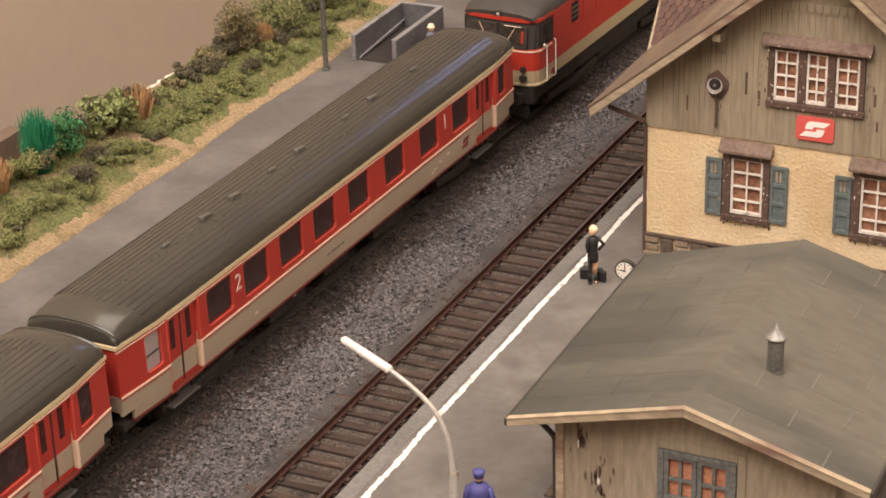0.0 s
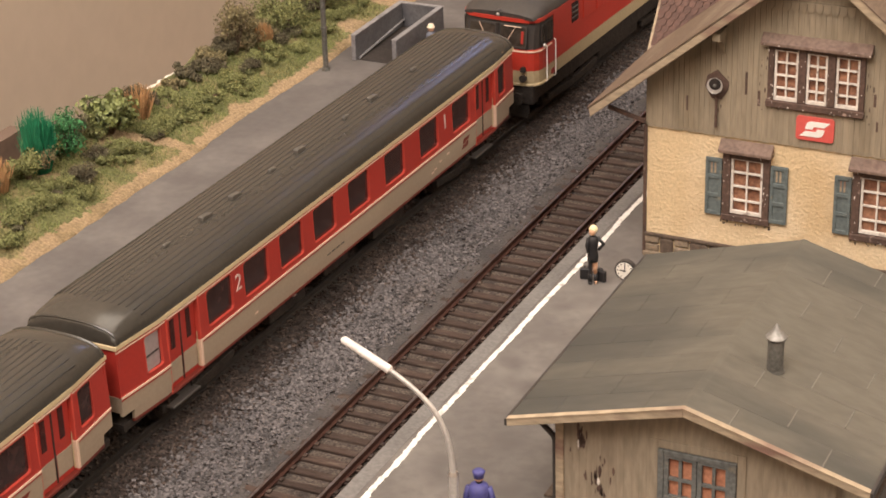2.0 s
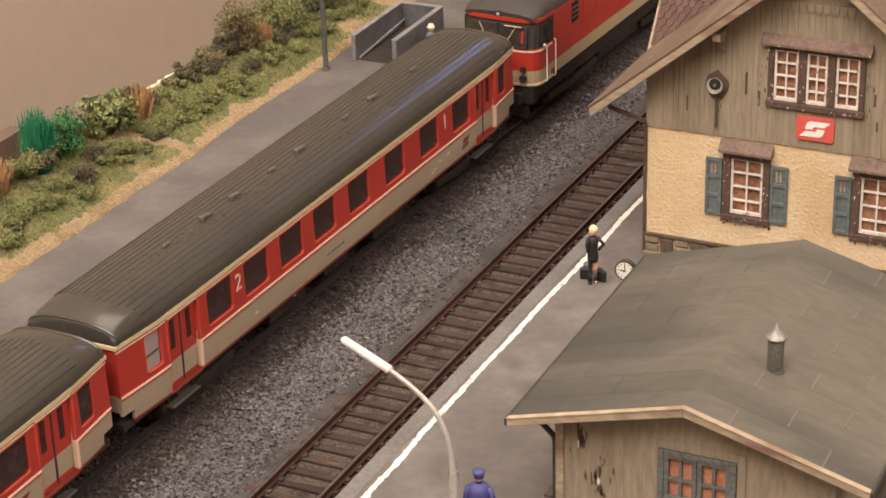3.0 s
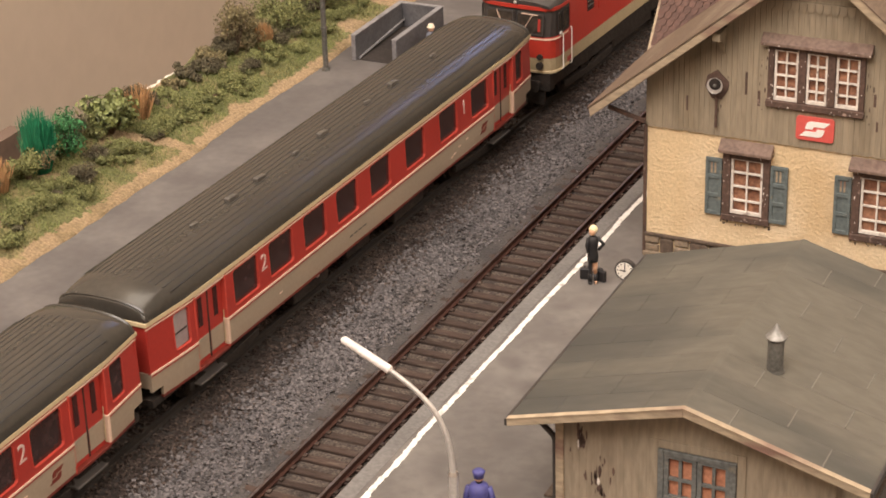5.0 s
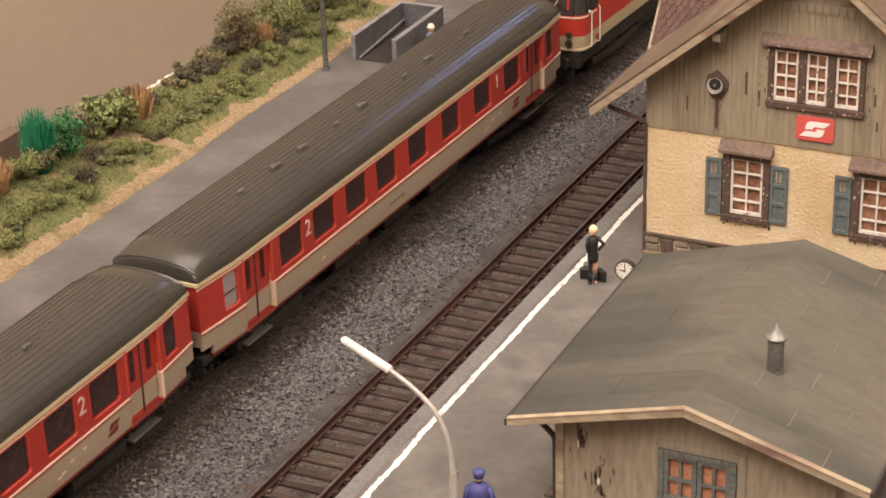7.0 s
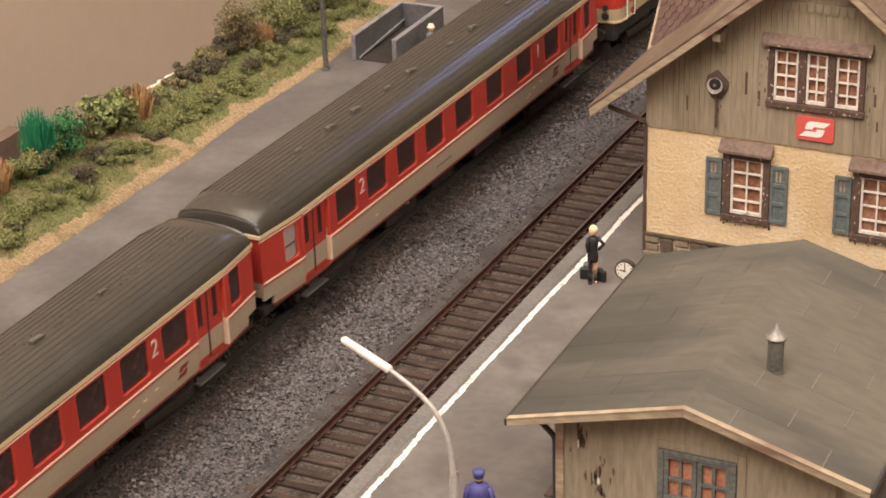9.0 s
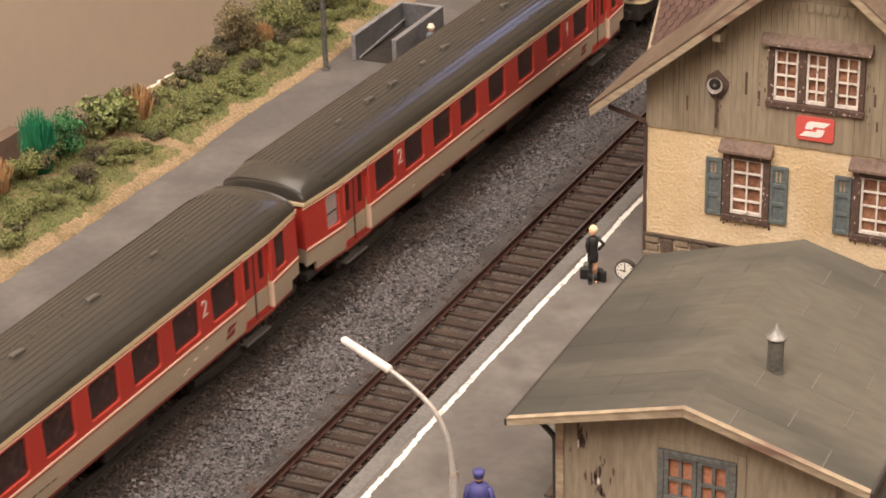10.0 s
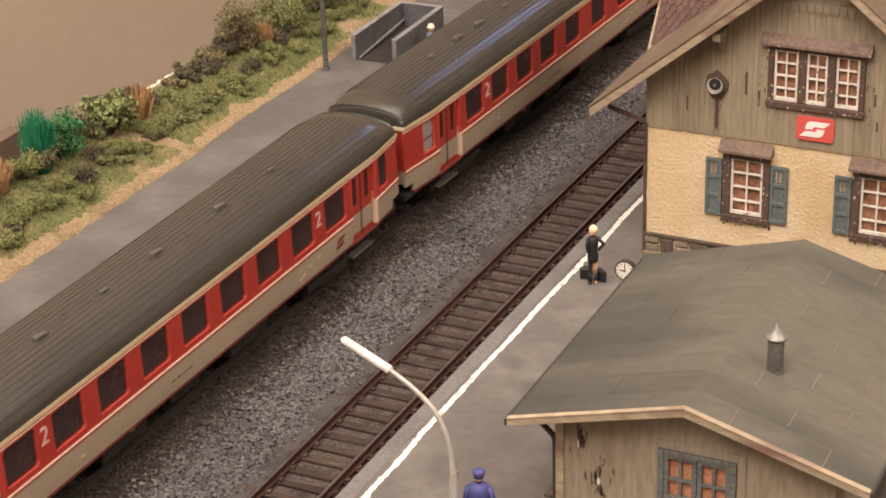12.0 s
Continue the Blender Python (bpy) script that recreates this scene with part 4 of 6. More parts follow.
def build_loco():
    ob = thing("diesel_locomotive", (0, 0, 0), "red locomotive with a dark grey roof and cream band", "locomotive")
    L, W0 = 87.0, 16.4
    wheel = wheelset_mesh(5.6, M["black"])

    def outline(inset=0.0, nose=0.0):
        """Plan of the body with chamfered cab corners."""
        a, w = L - inset, W0 - inset
        corner = [(w, a - 6.0), (w - 0.5, a - 3.6), (w - 1.8, a - 1.9), (w - 4.0, a - 0.8), (w - 8.0, a - 0.2), (w - 12.0, a)]
        front = corner + [(-x, y) for x, y in corner[::-1]]
        return front + [(-x, -y) for x, y in front]
    part("lower_body", prism(outline(), "z", 16.6, 21.7), M["loco_cream"], ob, "cream lower band")
    part("upper_body", prism(outline(), "z", 21.7, 30.2), M["loco_red"], ob, "red body")
    for e in (-1, 1):
        q = [p for p in outline(-0.25) if p[1] * e > 0]
        tail = [(W0 + 0.25, -L + 14), (-W0 - 0.25, -L + 14)] if e < 0 else [(-W0 - 0.25, L - 14), (W0 + 0.25, L - 14)]
        part("trim_line", prism(q + tail, "z", 29.2, 29.8), M["pale"], ob, "pale line under the cab windows")
    for e in (-1, 1):
        q = [p for p in outline(-0.4) if p[1] * e > 0]
        tail = [(W0 + 0.3, -L + 15), (-W0 - 0.3, -L + 15)] if e < 0 else [(-W0 - 0.3, L - 15), (W0 + 0.3, L - 15)]
        part("skirt_line", prism(q + tail, "z", 15.7, 16.7, 0.15), M["gutter"], ob, "pale bottom lip under the cab")
    # engine room between the cabs, red; the cabs dark
    part("frame_pan", box(-14, 14, -L + 3, L - 3, 9.0, 15.9), M["black"], ob)
    part("engine_room", box(-W0, W0, -L + 16, L - 16, 30.2, 41.5), M["loco_red"], ob, "red engine room side")
    cab = outline(0.3)
    for e in (-1, 1):
        q = [(x, y * 1.0) for x, y in cab if y * e > 0] + [(W0 - 0.3, e * (L - 16)), (-W0 + 0.3, e * (L - 16))]
        q = sorted(q, key=lambda p: math.atan2(p[1] - e * (L - 10), p[0]))
        bm = prism(q, "z", 30.2, 41)
        for v in bm.verts:
            if v.co.z > 37.6:
                v.co.y -= e * (1.6 if abs(v.co.y) > L - 8 else 0.0)
        cb = part("cab", bm, M["dark_grey"], ob, "dark grey cab window band")
        for s in (-1, 1):
            fr = ring(rounded(-6.0, 6.0, -4.4, 4.2, 0.9), rounded(-5.3, 5.3, -3.7, 3.5, 0.7), lambda u, v: (u, 0, v), 0.5, (0, -e, 0))
            win = part("windscreen", box(-5.4, 5.4, -0.12, 0.12, -3.8, 3.6), M["cab_glass"], cb, "dark windscreen with a dim cab behind", at=(s * 6.4, e * (L - 0.75), 35.2), turn=(e * 8, 0, 0))
            part("frame", fr, M["dark_grey"], win, at=(0, e * 0.3, 0))
            if s > 0:
                part("sun_blind", box(s * 4.0 - 0.5, s * 4.0 + 0.5, -0.2 + e * 0.05, 0.2 + e * 0.05, -2.6, 2.2), M["red"], win, "red strip inside the windscreen")
            if s > 0:
                part("visor_rail", tube([(-3.4, e * 0.5, 3.7), (-3.2, e * 1.0, 3.8), (3.2, e * 1.0, 3.8), (3.4, e * 0.5, 3.7)], 0.2, 6), M["pale"], win, "thin pale rail above the windscreen")
            part("wiper", tube([(s * 1.4, e * 0.7, 3.9), (s * -1.8, e * 0.7, -1.6)], 0.13, 5), M["pale"], win, "pale wiper arm")
            for yc, hw in ((L - 7.0, 1.2), (L - 12.2, 2.4)):
                sw = part("side_window", box(-0.15, 0.15, -hw, hw, 31.5, 38.8), M["cab_glass"], cb, "dark cab side window", at=(s * (W0 - 0.25), e * yc, 0))
                part("frame", ring(rounded(-hw - 0.5, hw + 0.5, 31, 39.3, 0.9), rounded(-hw + 0.1, hw - 0.1, 31.6, 38.7, 0.7), lambda u, v: (s * 0.32, u, v), 0.4, (-s, 0, 0)), M["black"], sw, "dark rubber window frame")
            part("mirror", ball((s * (W0 + 0.6), e * (L - 6.4), 31), 0.9, (0.6, 1, 1), 2), M["silver"], cb, "round silver mirror")
            part("lamp", tube([(s * 11.0, e * (L - 0.4), 19.0), (s * 11.0, e * (L + 1.0), 19.0)], [1.3, 1.5], 12), M["black"], ob, "small black-rimmed end lamp")
            part("lamp", tube([(s * 11.0, e * (L - 0.4), 22.6), (s * 11.0, e * (L + 0.8), 22.6)], [1.0, 1.2], 12), M["black"], ob, "small black-rimmed end lamp")
            for yy in (L - 7.8, L - 15.6):
                part("handrail", tube([(s * (W0 + 0.2), e * yy, 30.8), (s * (W0 + 0.9), e * yy, 30.4), (s * (W0 + 0.9), e * yy, 16.4), (s * (W0 + 0.2), e * yy, 15.8)], 0.24, 6), M["white"], ob, "white grab rail")
            part("buffer", tube([(s * 9.8, e * (L - 0.5), 11.5), (s * 9.8, e * (L + 3.0), 11.5), (s * 9.8, e * (L + 3.0), 11.5), (s * 9.8, e * (L + 3.5), 11.5)], [1.1, 1.1, 2.6, 2.5], 12), M["black"], ob, "black buffer")
            part("plough", box(s * 8 - 4, s * 8 + 4, min(e * (L - 3), e * (L - 1.5)), max(e * (L - 3), e * (L - 1.5)), 2.2, 7.5), M["black"], ob)
        part("windscreen_post", box(-0.5, 0.5, min(e * (L - 0.9), e * (L - 0.2)), max(e * (L - 0.9), e * (L - 0.2)), 30.6, 39.6), M["black"], cb)
        part("eaves_band", prism([(x * 1.012, y + (-e * 0.7)) for x, y in cab if y * e > 0] + [(W0 + 0.1, e * (L - 17)), (-W0 - 0.1, e * (L - 17))] if e < 0 else [(x * 1.012, y - 0.7) for x, y in cab if y > 0] + [(-W0 - 0.1, L - 17), (W0 + 0.1, L - 17)], "z", 40.6, 42), M["loco_red"], ob, "red band above the cab windows")
        part("lamp_box", box(-3.4, 3.4, min(e * (L - 8), e * (L - 2.6)), max(e * (L - 8), e * (L - 2.6)), 41.6, 44.2, 0.6), M["black"], ob, "black lamp box on the cab roof")
        part("headlamp", tube([(0, e * (L - 6), 43.2), (0, e * (L - 1.2), 42.8)], [1.7, 1.5], 14), M["dark_grey"], ob, "top headlamp")
        part("headlamp_glass", ball((0, e * (L - 1.2), 42.8), 0.75, (1, 0.5, 1), 2), M["silver"], ob, "small bright headlamp glass")
        bogie(ob, e * 46, 36.0, 5.6, wheel, 3)
        part("frame_end", box(-14.5, 14.5, min(e * (L - 6), e * (L - 0.8)), max(e * (L - 6), e * (L - 0.8)), 8.2, 15.9, 0.3), M["black"], ob, "black buffer beam")
        part("coupler", tube([(0, e * (L - 4), 8.4), (0, e * (L + 10.5), 8.4)], 1.0, 8), M["black"], ob)
        part("brake_hose", tube([(4.5, e * L, 11.0), (4.5, e * (L + 2.4), 9.6), (4.2, e * (L + 3.0), 6.6), (3.2, e * (L + 2.2), 4.6)], 0.45, 6), M["black"], ob, "hanging black brake hose")
    # roof
    bm, rows = bmesh.new(), []
    for y in (-L + 1.6, -L + 3, -L + 7, -L + 14, 0, L - 14, L - 7, L - 3, L - 1.6):
        e = L - abs(y)
        h = 5.6 * min(1.0, 0.25 + (e / 14.0)) if e < 14 else 5.6
        hw = W0 - 0.1 - max(0.0, 2.6 - e * 0.35) * 0.9
        rows.append([bm.verts.new((hw * math.cos(math.pi * k / 16), y, 41.7 + h * math.sin(math.pi * k / 16) ** 0.7)) for k in range(17)])
    fs = [bm.faces.new((a[k], a[k + 1], b[k + 1], b[k])) for a, b in zip(rows, rows[1:]) for k in range(16)] + [bm.faces.new(rows[0]), bm.faces.new(rows[-1])]
    bmesh.ops.recalc_face_normals(bm, faces=fs)
    roof = part("roof", bm, M["dark_grey"], ob, "dark grey roof", smooth=True)
    for y in (-30, 0, 30):
        part("roof_hatch", box(-7, 7, y - 11, y + 11, 46, 47.8, 0.4), M["dark_grey"], roof)
    for s in (-1, 1):
        for k in range(9):
            y = -52 + 13 * k
            if k in (0, 8):
                p = part("side_window", box(s * W0 - 0.1, s * W0 + 0.25, y - 3, y + 3, 31.6, 39.6), M["glass"], ob, "dark louvred side window")
                for z in (33.6, 35.6, 37.6):
                    part("louvre", box(s * (W0 + 0.3) - 0.15, s * (W0 + 0.3) + 0.15, y - 3, y + 3, z - 0.25, z + 0.25), M["zinc"], p)
            else:
                part("side_panel", box(s * W0 - 0.1, s * W0 + 0.45, y - 5.6, y + 5.6, 29.8, 40.2, 0.3), M["loco_red"], ob, "raised red side panel")
        part("plate", box(s * W0 - 0.1, s * W0 + 0.15, -73.6, -69.8, 17.0, 19.0), M["red"], ob, "small red plate")
        part("fuel_tank", box(s * 4, s * 12.6, -20, 20, 3.6, 13.0, 0.8), M["black"], ob, "black fuel tank")
    return ob


loco = build_loco()


# ---- station building ----
SX0, SX1, SY0, SY1, BASE = 40.0, 149.0, 13.8, 70.0, 4.0
RIDGE_X, RIDGE_Z, PITCH = 94.5, 115.1, 0.82
CROSS_X, CROSS_Y, CROSS_Z, CROSS_K = 24.0, 57.2, 55.6, 1.27


def roof_under(x):
    return RIDGE_Z - PITCH * abs(x - RIDGE_X) - 3.2


def sash(parent, x0, x1, z0, z1, y, rows, cols, backing, sash_mat, bar=0.55):
    """A white sash window in the plane of a wall that looks towards -y: frame, bars, panes and a curtain behind."""
    w = part("sash", box(x0, x0 + bar * 1.5, y - 0.5, y + 0.4, z0, z1, 0.1), sash_mat, parent, "white painted sash")
    part("stile", box(x1 - bar * 1.5, x1, y - 0.5, y + 0.4, z0, z1, 0.1), sash_mat, w)
    part("rail", box(x0, x1, y - 0.52, y + 0.38, z0, z0 + bar * 2.2, 0.1), sash_mat, w)
    part("rail", box(x0, x1, y - 0.52, y + 0.38, z1 - bar, z1, 0.1), sash_mat, w)
    for r in range(1, rows):
        z = z0 + (z1 - z0) * r / rows
        part("glazing_bar", box(x0, x1, y - 0.45, y + 0.3, z - bar / 2, z + bar / 2), sash_mat, w)
    for c in range(1, cols):
        x = x0 + (x1 - x0) * c / cols
        part("mullion", box(x - bar * 0.5, x + bar * 0.5, y - 0.4, y + 0.3, z0, z1), sash_mat, w)
    part("curtain", box(x0, x1, y + 0.55, y + 0.8, z0, z1), backing, w, "orange curtain behind the panes")
    return w


def flecks(parent, name, label, mat, seed, count, y, bands, size, tall=1.0):
    """Scraps of worn paint or dirt strewn over the bands (x0, x1, z0, z1) of a face that looks towards -y, joined."""
    rng = random.Random(seed)
    bm = bmesh.new()
    areas = [(b[1] - b[0]) * (b[3] - b[2]) for b in bands]
    for _ in range(count):
        x0, x1, z0, z1 = rng.choices(bands, areas)[0]
        cx, cz, w = rng.uniform(x0, x1), rng.uniform(z0, z1), rng.uniform(*size)
        h = w * rng.uniform(0.5, 1.6) * tall
        prism([(cx + w * math.cos(a) * rng.uniform(0.5, 1.1), cz + h * math.sin(a) * rng.uniform(0.5, 1.1)) for a in [math.pi * q / 3.5 for q in range(7)]], "y", y - 0.06, y + 0.1, 0.0, bm)
    return part(name, bm, mat, parent, label)


def station():
    ob = thing("station_building", (0, 0, 0), "old station with ochre plaster, grey plank gable and tiled roof", "building")
    holes = [(65.6, 81.2, 22.2, 44.6), (107.6, 123.2, 22.2, 44.6)]
    xs = sorted({SX0, SX1, *[v for h in holes for v in h[:2]]})
    zs = [BASE - 0.2, 22.2, 44.6, 50.4]
    bm = skin_grid(xs, zs, lambda u, v: (u, SY0, v), lambda i, j: j == 1 and any(h[0] - 0.1 < xs[i] < h[1] - 0.1 for h in holes), 2.2, None, (0, 1, 0))
    part("front_wall", bm, M["plaster"], ob, "rough ochre plaster wall")
    for x, nm in ((SX0, "side_wall"), (SX1 - 2.2, "side_wall")):
        part(nm, box(x, x + 2.2, SY0 + 2.2, SY1, BASE, 68.5), M["plaster"], ob, "ochre plaster side wall")
    part("rear_wall", prism([(SX0 + 2.2, BASE), (SX1 - 2.2, BASE), (SX1 - 2.2, roof_under(SX1 - 2.2)), (RIDGE_X, roof_under(RIDGE_X)), (SX0 + 2.2, roof_under(SX0 + 2.2))], "y", SY1 - 2.2, SY1 - 0.1), M["plaster"], ob)
    part("gable_core", prism([(SX0 + 0.3, 50.4), (SX1 - 0.3, 50.4), (SX1 - 0.3, roof_under(SX1) - 1), (RIDGE_X, roof_under(RIDGE_X) - 1), (SX0 + 0.3, roof_under(SX0) - 1)], "y", SY0 + 0.5, SY0 + 1.6), M["plank"], ob)
    # roof slopes
    for s in (-1, 1):
        e = RIDGE_X + s * 71.0
        ez = RIDGE_Z - PITCH * 71.0
        part("roof_slope", prism([(RIDGE_X, RIDGE_Z - 0.6), (e, ez - 0.6), (e, ez - 2.2), (RIDGE_X, RIDGE_Z - 2.4)], "y", 5.0, 62.0), M["brown"], ob, "timber roof underlay")
        part("barge_board", prism([(RIDGE_X, RIDGE_Z + 0.1), (e, ez + 0.1), (e - s * 0.5, ez - 2.8), (RIDGE_X, RIDGE_Z - 3.1)], "y", 3.6, 5.4, 0.2), M["barge"], ob, "pale weathered barge board")
        part("verge_board", prism([(RIDGE_X, RIDGE_Z + 0.9), (e, ez + 0.9), (e, ez + 0.2), (RIDGE_X, RIDGE_Z + 0.2)], "y", 3.3, 61.0, 0.1), M["roof_board"], ob, "plain brown boarded roof strip")
        part("eaves_gutter", tube([(e + s * 0.3, 5, ez - 0.2), (e + s * 0.3, 50, ez - 0.2)], 0.7, 8), M["tile"], ob, "rust brown gutter")
        x = SX0 if s < 0 else SX1
        part("eaves_strut", tube([(x, 11.5, 52), (e - s * 4, 11.0, ez - 1.4)], 0.8, 4), M["brown"], ob, "dark brown eaves strut")
        part("purlin_end", box(RIDGE_X + s * 30 - 1.3, RIDGE_X + s * 30 + 1.3, 5.5, SY0, roof_under(RIDGE_X + 30) - 3.4, roof_under(RIDGE_X + 30) - 0.6, 0.2), M["plank"], ob, "purlin end")
        part("bracket", prism([(SY0, roof_under(RIDGE_X + 30) - 11), (SY0, roof_under(RIDGE_X + 30) - 3.2), (7, roof_under(RIDGE_X + 30) - 3.2), (11, roof_under(RIDGE_X + 30) - 5.5)], "x", RIDGE_X + s * 30 - 0.9, RIDGE_X + s * 30 + 0.9, 0.15), M["plank"], ob, "carved purlin bracket")
    # steep cross roof behind the gable, its front slope tiled
    part("main_roof", prism([(CROSS_Y, CROSS_Z), (CROSS_Y + 50.0, CROSS_Z + 50.0 * CROSS_K), (CROSS_Y + 100.0, CROSS_Z), (CROSS_Y + 100.0, CROSS_Z - 2), (CROSS_Y, CROSS_Z - 2)], "x", CROSS_X, 2 * RIDGE_X - CROSS_X), M["brown"], ob, "steep main roof")
    part("verge_strip", prism([(CROSS_Y - 0.6, CROSS_Z - 0.4), (CROSS_Y + 49.6, CROSS_Z + 50.0 * CROSS_K), (CROSS_Y + 50.4, CROSS_Z + 50.0 * CROSS_K), (CROSS_Y + 0.6, CROSS_Z - 0.4)], "x", CROSS_X - 0.6, CROSS_X + 0.2), M["barge"], ob, "pale verge strip")
    part("main_wall", box(SX0, SX1, SY1, 150, BASE, CROSS_Z - 2), M["plaster"], ob, "ochre plaster wall")
    # windows of the ground floor with shutters and canopies
    for x0, x1, z0, z1 in holes:
        fr = part("window_frame", box(x0, x0 + 2.6, SY0 - 0.9, SY0 + 1.0, z0 - 0.6, z1, 0.2), M["brown"], ob, "dark brown timber window frame")
        part("jamb", box(x1 - 2.4, x1, SY0 - 0.9, SY0 + 1.0, z0 - 0.6, z1, 0.2), M["brown"], fr)
        part("head", box(x0 + 2.6, x1 - 2.4, SY0 - 0.8, SY0 + 1.0, z1 - 1.8, z1, 0.1), M["brown"], fr)
        part("window_sill", box(x0 - 0.1, x1 + 0.2, SY0 - 1.3, SY0 + 1.0, z0 - 1.0, z0 + 1.2, 0.25), M["brown"], fr, "worn dark brown sill")
        part("canopy", prism([(SY0, z1 + 4.6), (SY0 - 3.2, z1 + 1.6), (SY0 - 3.2, z1 + 0.6), (SY0, z1 + 0.8)], "x", x0 - 1.0, x1 + 0.8, 0.15), M["canopy"], fr, "small sloping brown canopy")
        sash(ob, x0 + 2.6, x1 - 2.4, z0 + 1.4, z1 - 1.8, SY0 + 0.3, 4, 2, M["curtain"], M["sash"])
        flecks(fr, "worn_paint", "pale flakes on the dark frame", M["sash"], int(x0), 16, SY0 - 0.9, [(x0, x0 + 2.6, z0, z1), (x1 - 2.4, x1, z0, z1), (x0 + 2.6, x1 - 2.4, z1 - 1.8, z1)], (0.06, 0.26), 2.0)
        flecks(fr, "worn_paint", "pale flakes on the sill", M["sash"], int(x0) + 1, 7, SY0 - 1.3, [(x0, x1, z0 - 0.8, z0 + 1.0)], (0.15, 0.4), 0.5)
        flecks(ob, "dirt_smear", "brown dirt round the window", M["plinth_dark"], int(x0) + 2, 16, SY0 - 0.04, [(x0 - 0.8, x1 + 0.8, z0 - 2.6, z0 - 1.1)], (0.15, 0.5), 1.2)
        for a, b in ((x0 - 5.6, x0 - 0.2), (x1 + 0.2, x1 + 5.8)):
            sh = part("shutter", box(a, b, SY0 - 0.7, SY0, z0 + 0.4, z0 + 20.0, 0.2), M["shutter"], ob, "blue-grey wooden shutter")
            part("shutter_board", box(a, a + 1.0, SY0 - 1.1, SY0 - 0.6, z0 + 0.4, z0 + 20.0, 0.1), M["shutter"], sh)
            part("shutter_board", box(b - 1.0, b, SY0 - 1.1, SY0 - 0.6, z0 + 0.4, z0 + 20.0, 0.1), M["shutter"], sh)
            for zz in (z0 + 0.4, z0 + 6.6, z0 + 13.0, z0 + 18.8):
                part("shutter_rail", box(a + 0.9, b - 0.9, SY0 - 1.15, SY0 - 0.6, zz, zz + 1.3, 0.1), M["shutter"], sh)
            for k in range(2):
                part("shutter_slot", box(a + 1.7 + 1.2 * k, a + 2.3 + 1.2 * k, SY0 - 0.85, SY0 - 0.6, z0 + 14.8, z0 + 18.4), M["barge"], sh, "pale cut-out slot")
    # triple window of the gable
    gf = part("window_frame", box(79.3, 81.2, SY0 - 1.4, SY0 + 0.8, 62.6, 82.6, 0.2), M["brown"], ob, "dark brown triple window frame")
    for a, b in ((88.8, 91.4), (98.0, 100.6), (108.0, 109.8)):
        part("post", box(a, b, SY0 - 1.4, SY0 + 0.8, 64.6, 82.6, 0.2), M["brown"], gf)
    part("head", box(81.2, 108.0, SY0 - 1.3, SY0 + 0.8, 81.2, 82.8, 0.1), M["brown"], gf)
    part("window_sill", box(78.9, 110.0, SY0 - 1.9, SY0 + 0.6, 62.4, 64.6, 0.25), M["brown"], gf, "worn dark brown sill")
    part("canopy", prism([(SY0, 86.8), (SY0 - 3.4, 84.0), (SY0 - 3.4, 82.9), (SY0, 83.1)], "x", 77.2, 111.8, 0.15), M["canopy"], gf, "sloping brown canopy")
    for a, b in ((81.2, 88.8), (91.4, 98.0), (100.6, 108.0)):
        sash(ob, a, b, 64.6, 81.2, SY0 - 0.3, 4, 2, M["curtain"], M["sash"], 0.52)
    flecks(gf, "worn_paint", "pale flakes on the dark frame", M["sash"], 40, 24, SY0 - 1.4, [(79.3, 81.2, 64, 82), (88.8, 91.4, 65, 82), (98.0, 100.6, 65, 82), (108.0, 109.8, 65, 82)], (0.06, 0.28), 2.2)
    flecks(gf, "worn_paint", "pale flakes on the sill", M["sash"], 41, 11, SY0 - 1.9, [(79.2, 109.8, 62.6, 64.5)], (0.15, 0.45), 0.5)
    flecks(gf, "worn_paint", "pale flakes on the canopy edge", M["sash"], 42, 7, SY0 - 3.4, [(77.5, 111.5, 83.0, 83.9)], (0.15, 0.35), 0.5)
    flecks(ob, "dirt_smear", "dark dirt streaks on the planks", M["plinth_dark"], 43, 34, SY0 - 0.66, [(59.5, 66.5, 58, 72), (76.5, 79.0, 60, 82), (110.2, 112.5, 60, 80), (79, 110, 61.0, 62.3)], (0.12, 0.34), 3.0)
    # plinth of rough stones
    rng = random.Random(8)
    x = SX0 - 0.6
    part("plinth_ledge", box(SX0 - 0.8, SX1 + 0.8, SY0 - 1.1, SY0, 11.2, 12.3, 0.2), M["plinth_dark"], ob, "brown plinth ledge")
    part("plinth_foot", box(SX0 - 0.8, SX1 + 0.8, SY0 - 1.4, SY0, BASE, 5.6, 0.2), M["plinth"], ob)
    while x < SX1:
        w = rng.uniform(4.5, 8.5)
        dark = rng.random() < 0.6
        part("plinth_stone", box(x + 0.2, min(x + w, SX1 + 0.6) - 0.2, SY0 - rng.uniform(0.6, 1.1), SY0, 5.7, 8.2 + (2.8 if dark else 0.2), 0.5), M["plinth_dark" if dark else "plinth"], ob)
        if not dark:
            part("plinth_stone", box(x + 0.2, min(x + w, SX1 + 0.6) - 0.2, SY0 - rng.uniform(0.6, 1.0), SY0, 8.7, 11.1, 0.4), M["plinth"], ob)
        x += w
    part("downpipe", tube([(SX0 - 0.6, SY0 - 0.4, 50), (SX0 - 0.6, SY0 - 0.4, BASE)], 0.6, 8), M["brown"], ob, "thin brown downpipe")
    part("corner_board", box(SX0 - 0.5, SX0 + 1.3, SY0 - 0.5, SY0 + 1.5, 50.2, 66.5, 0.1), M["plank"], ob)
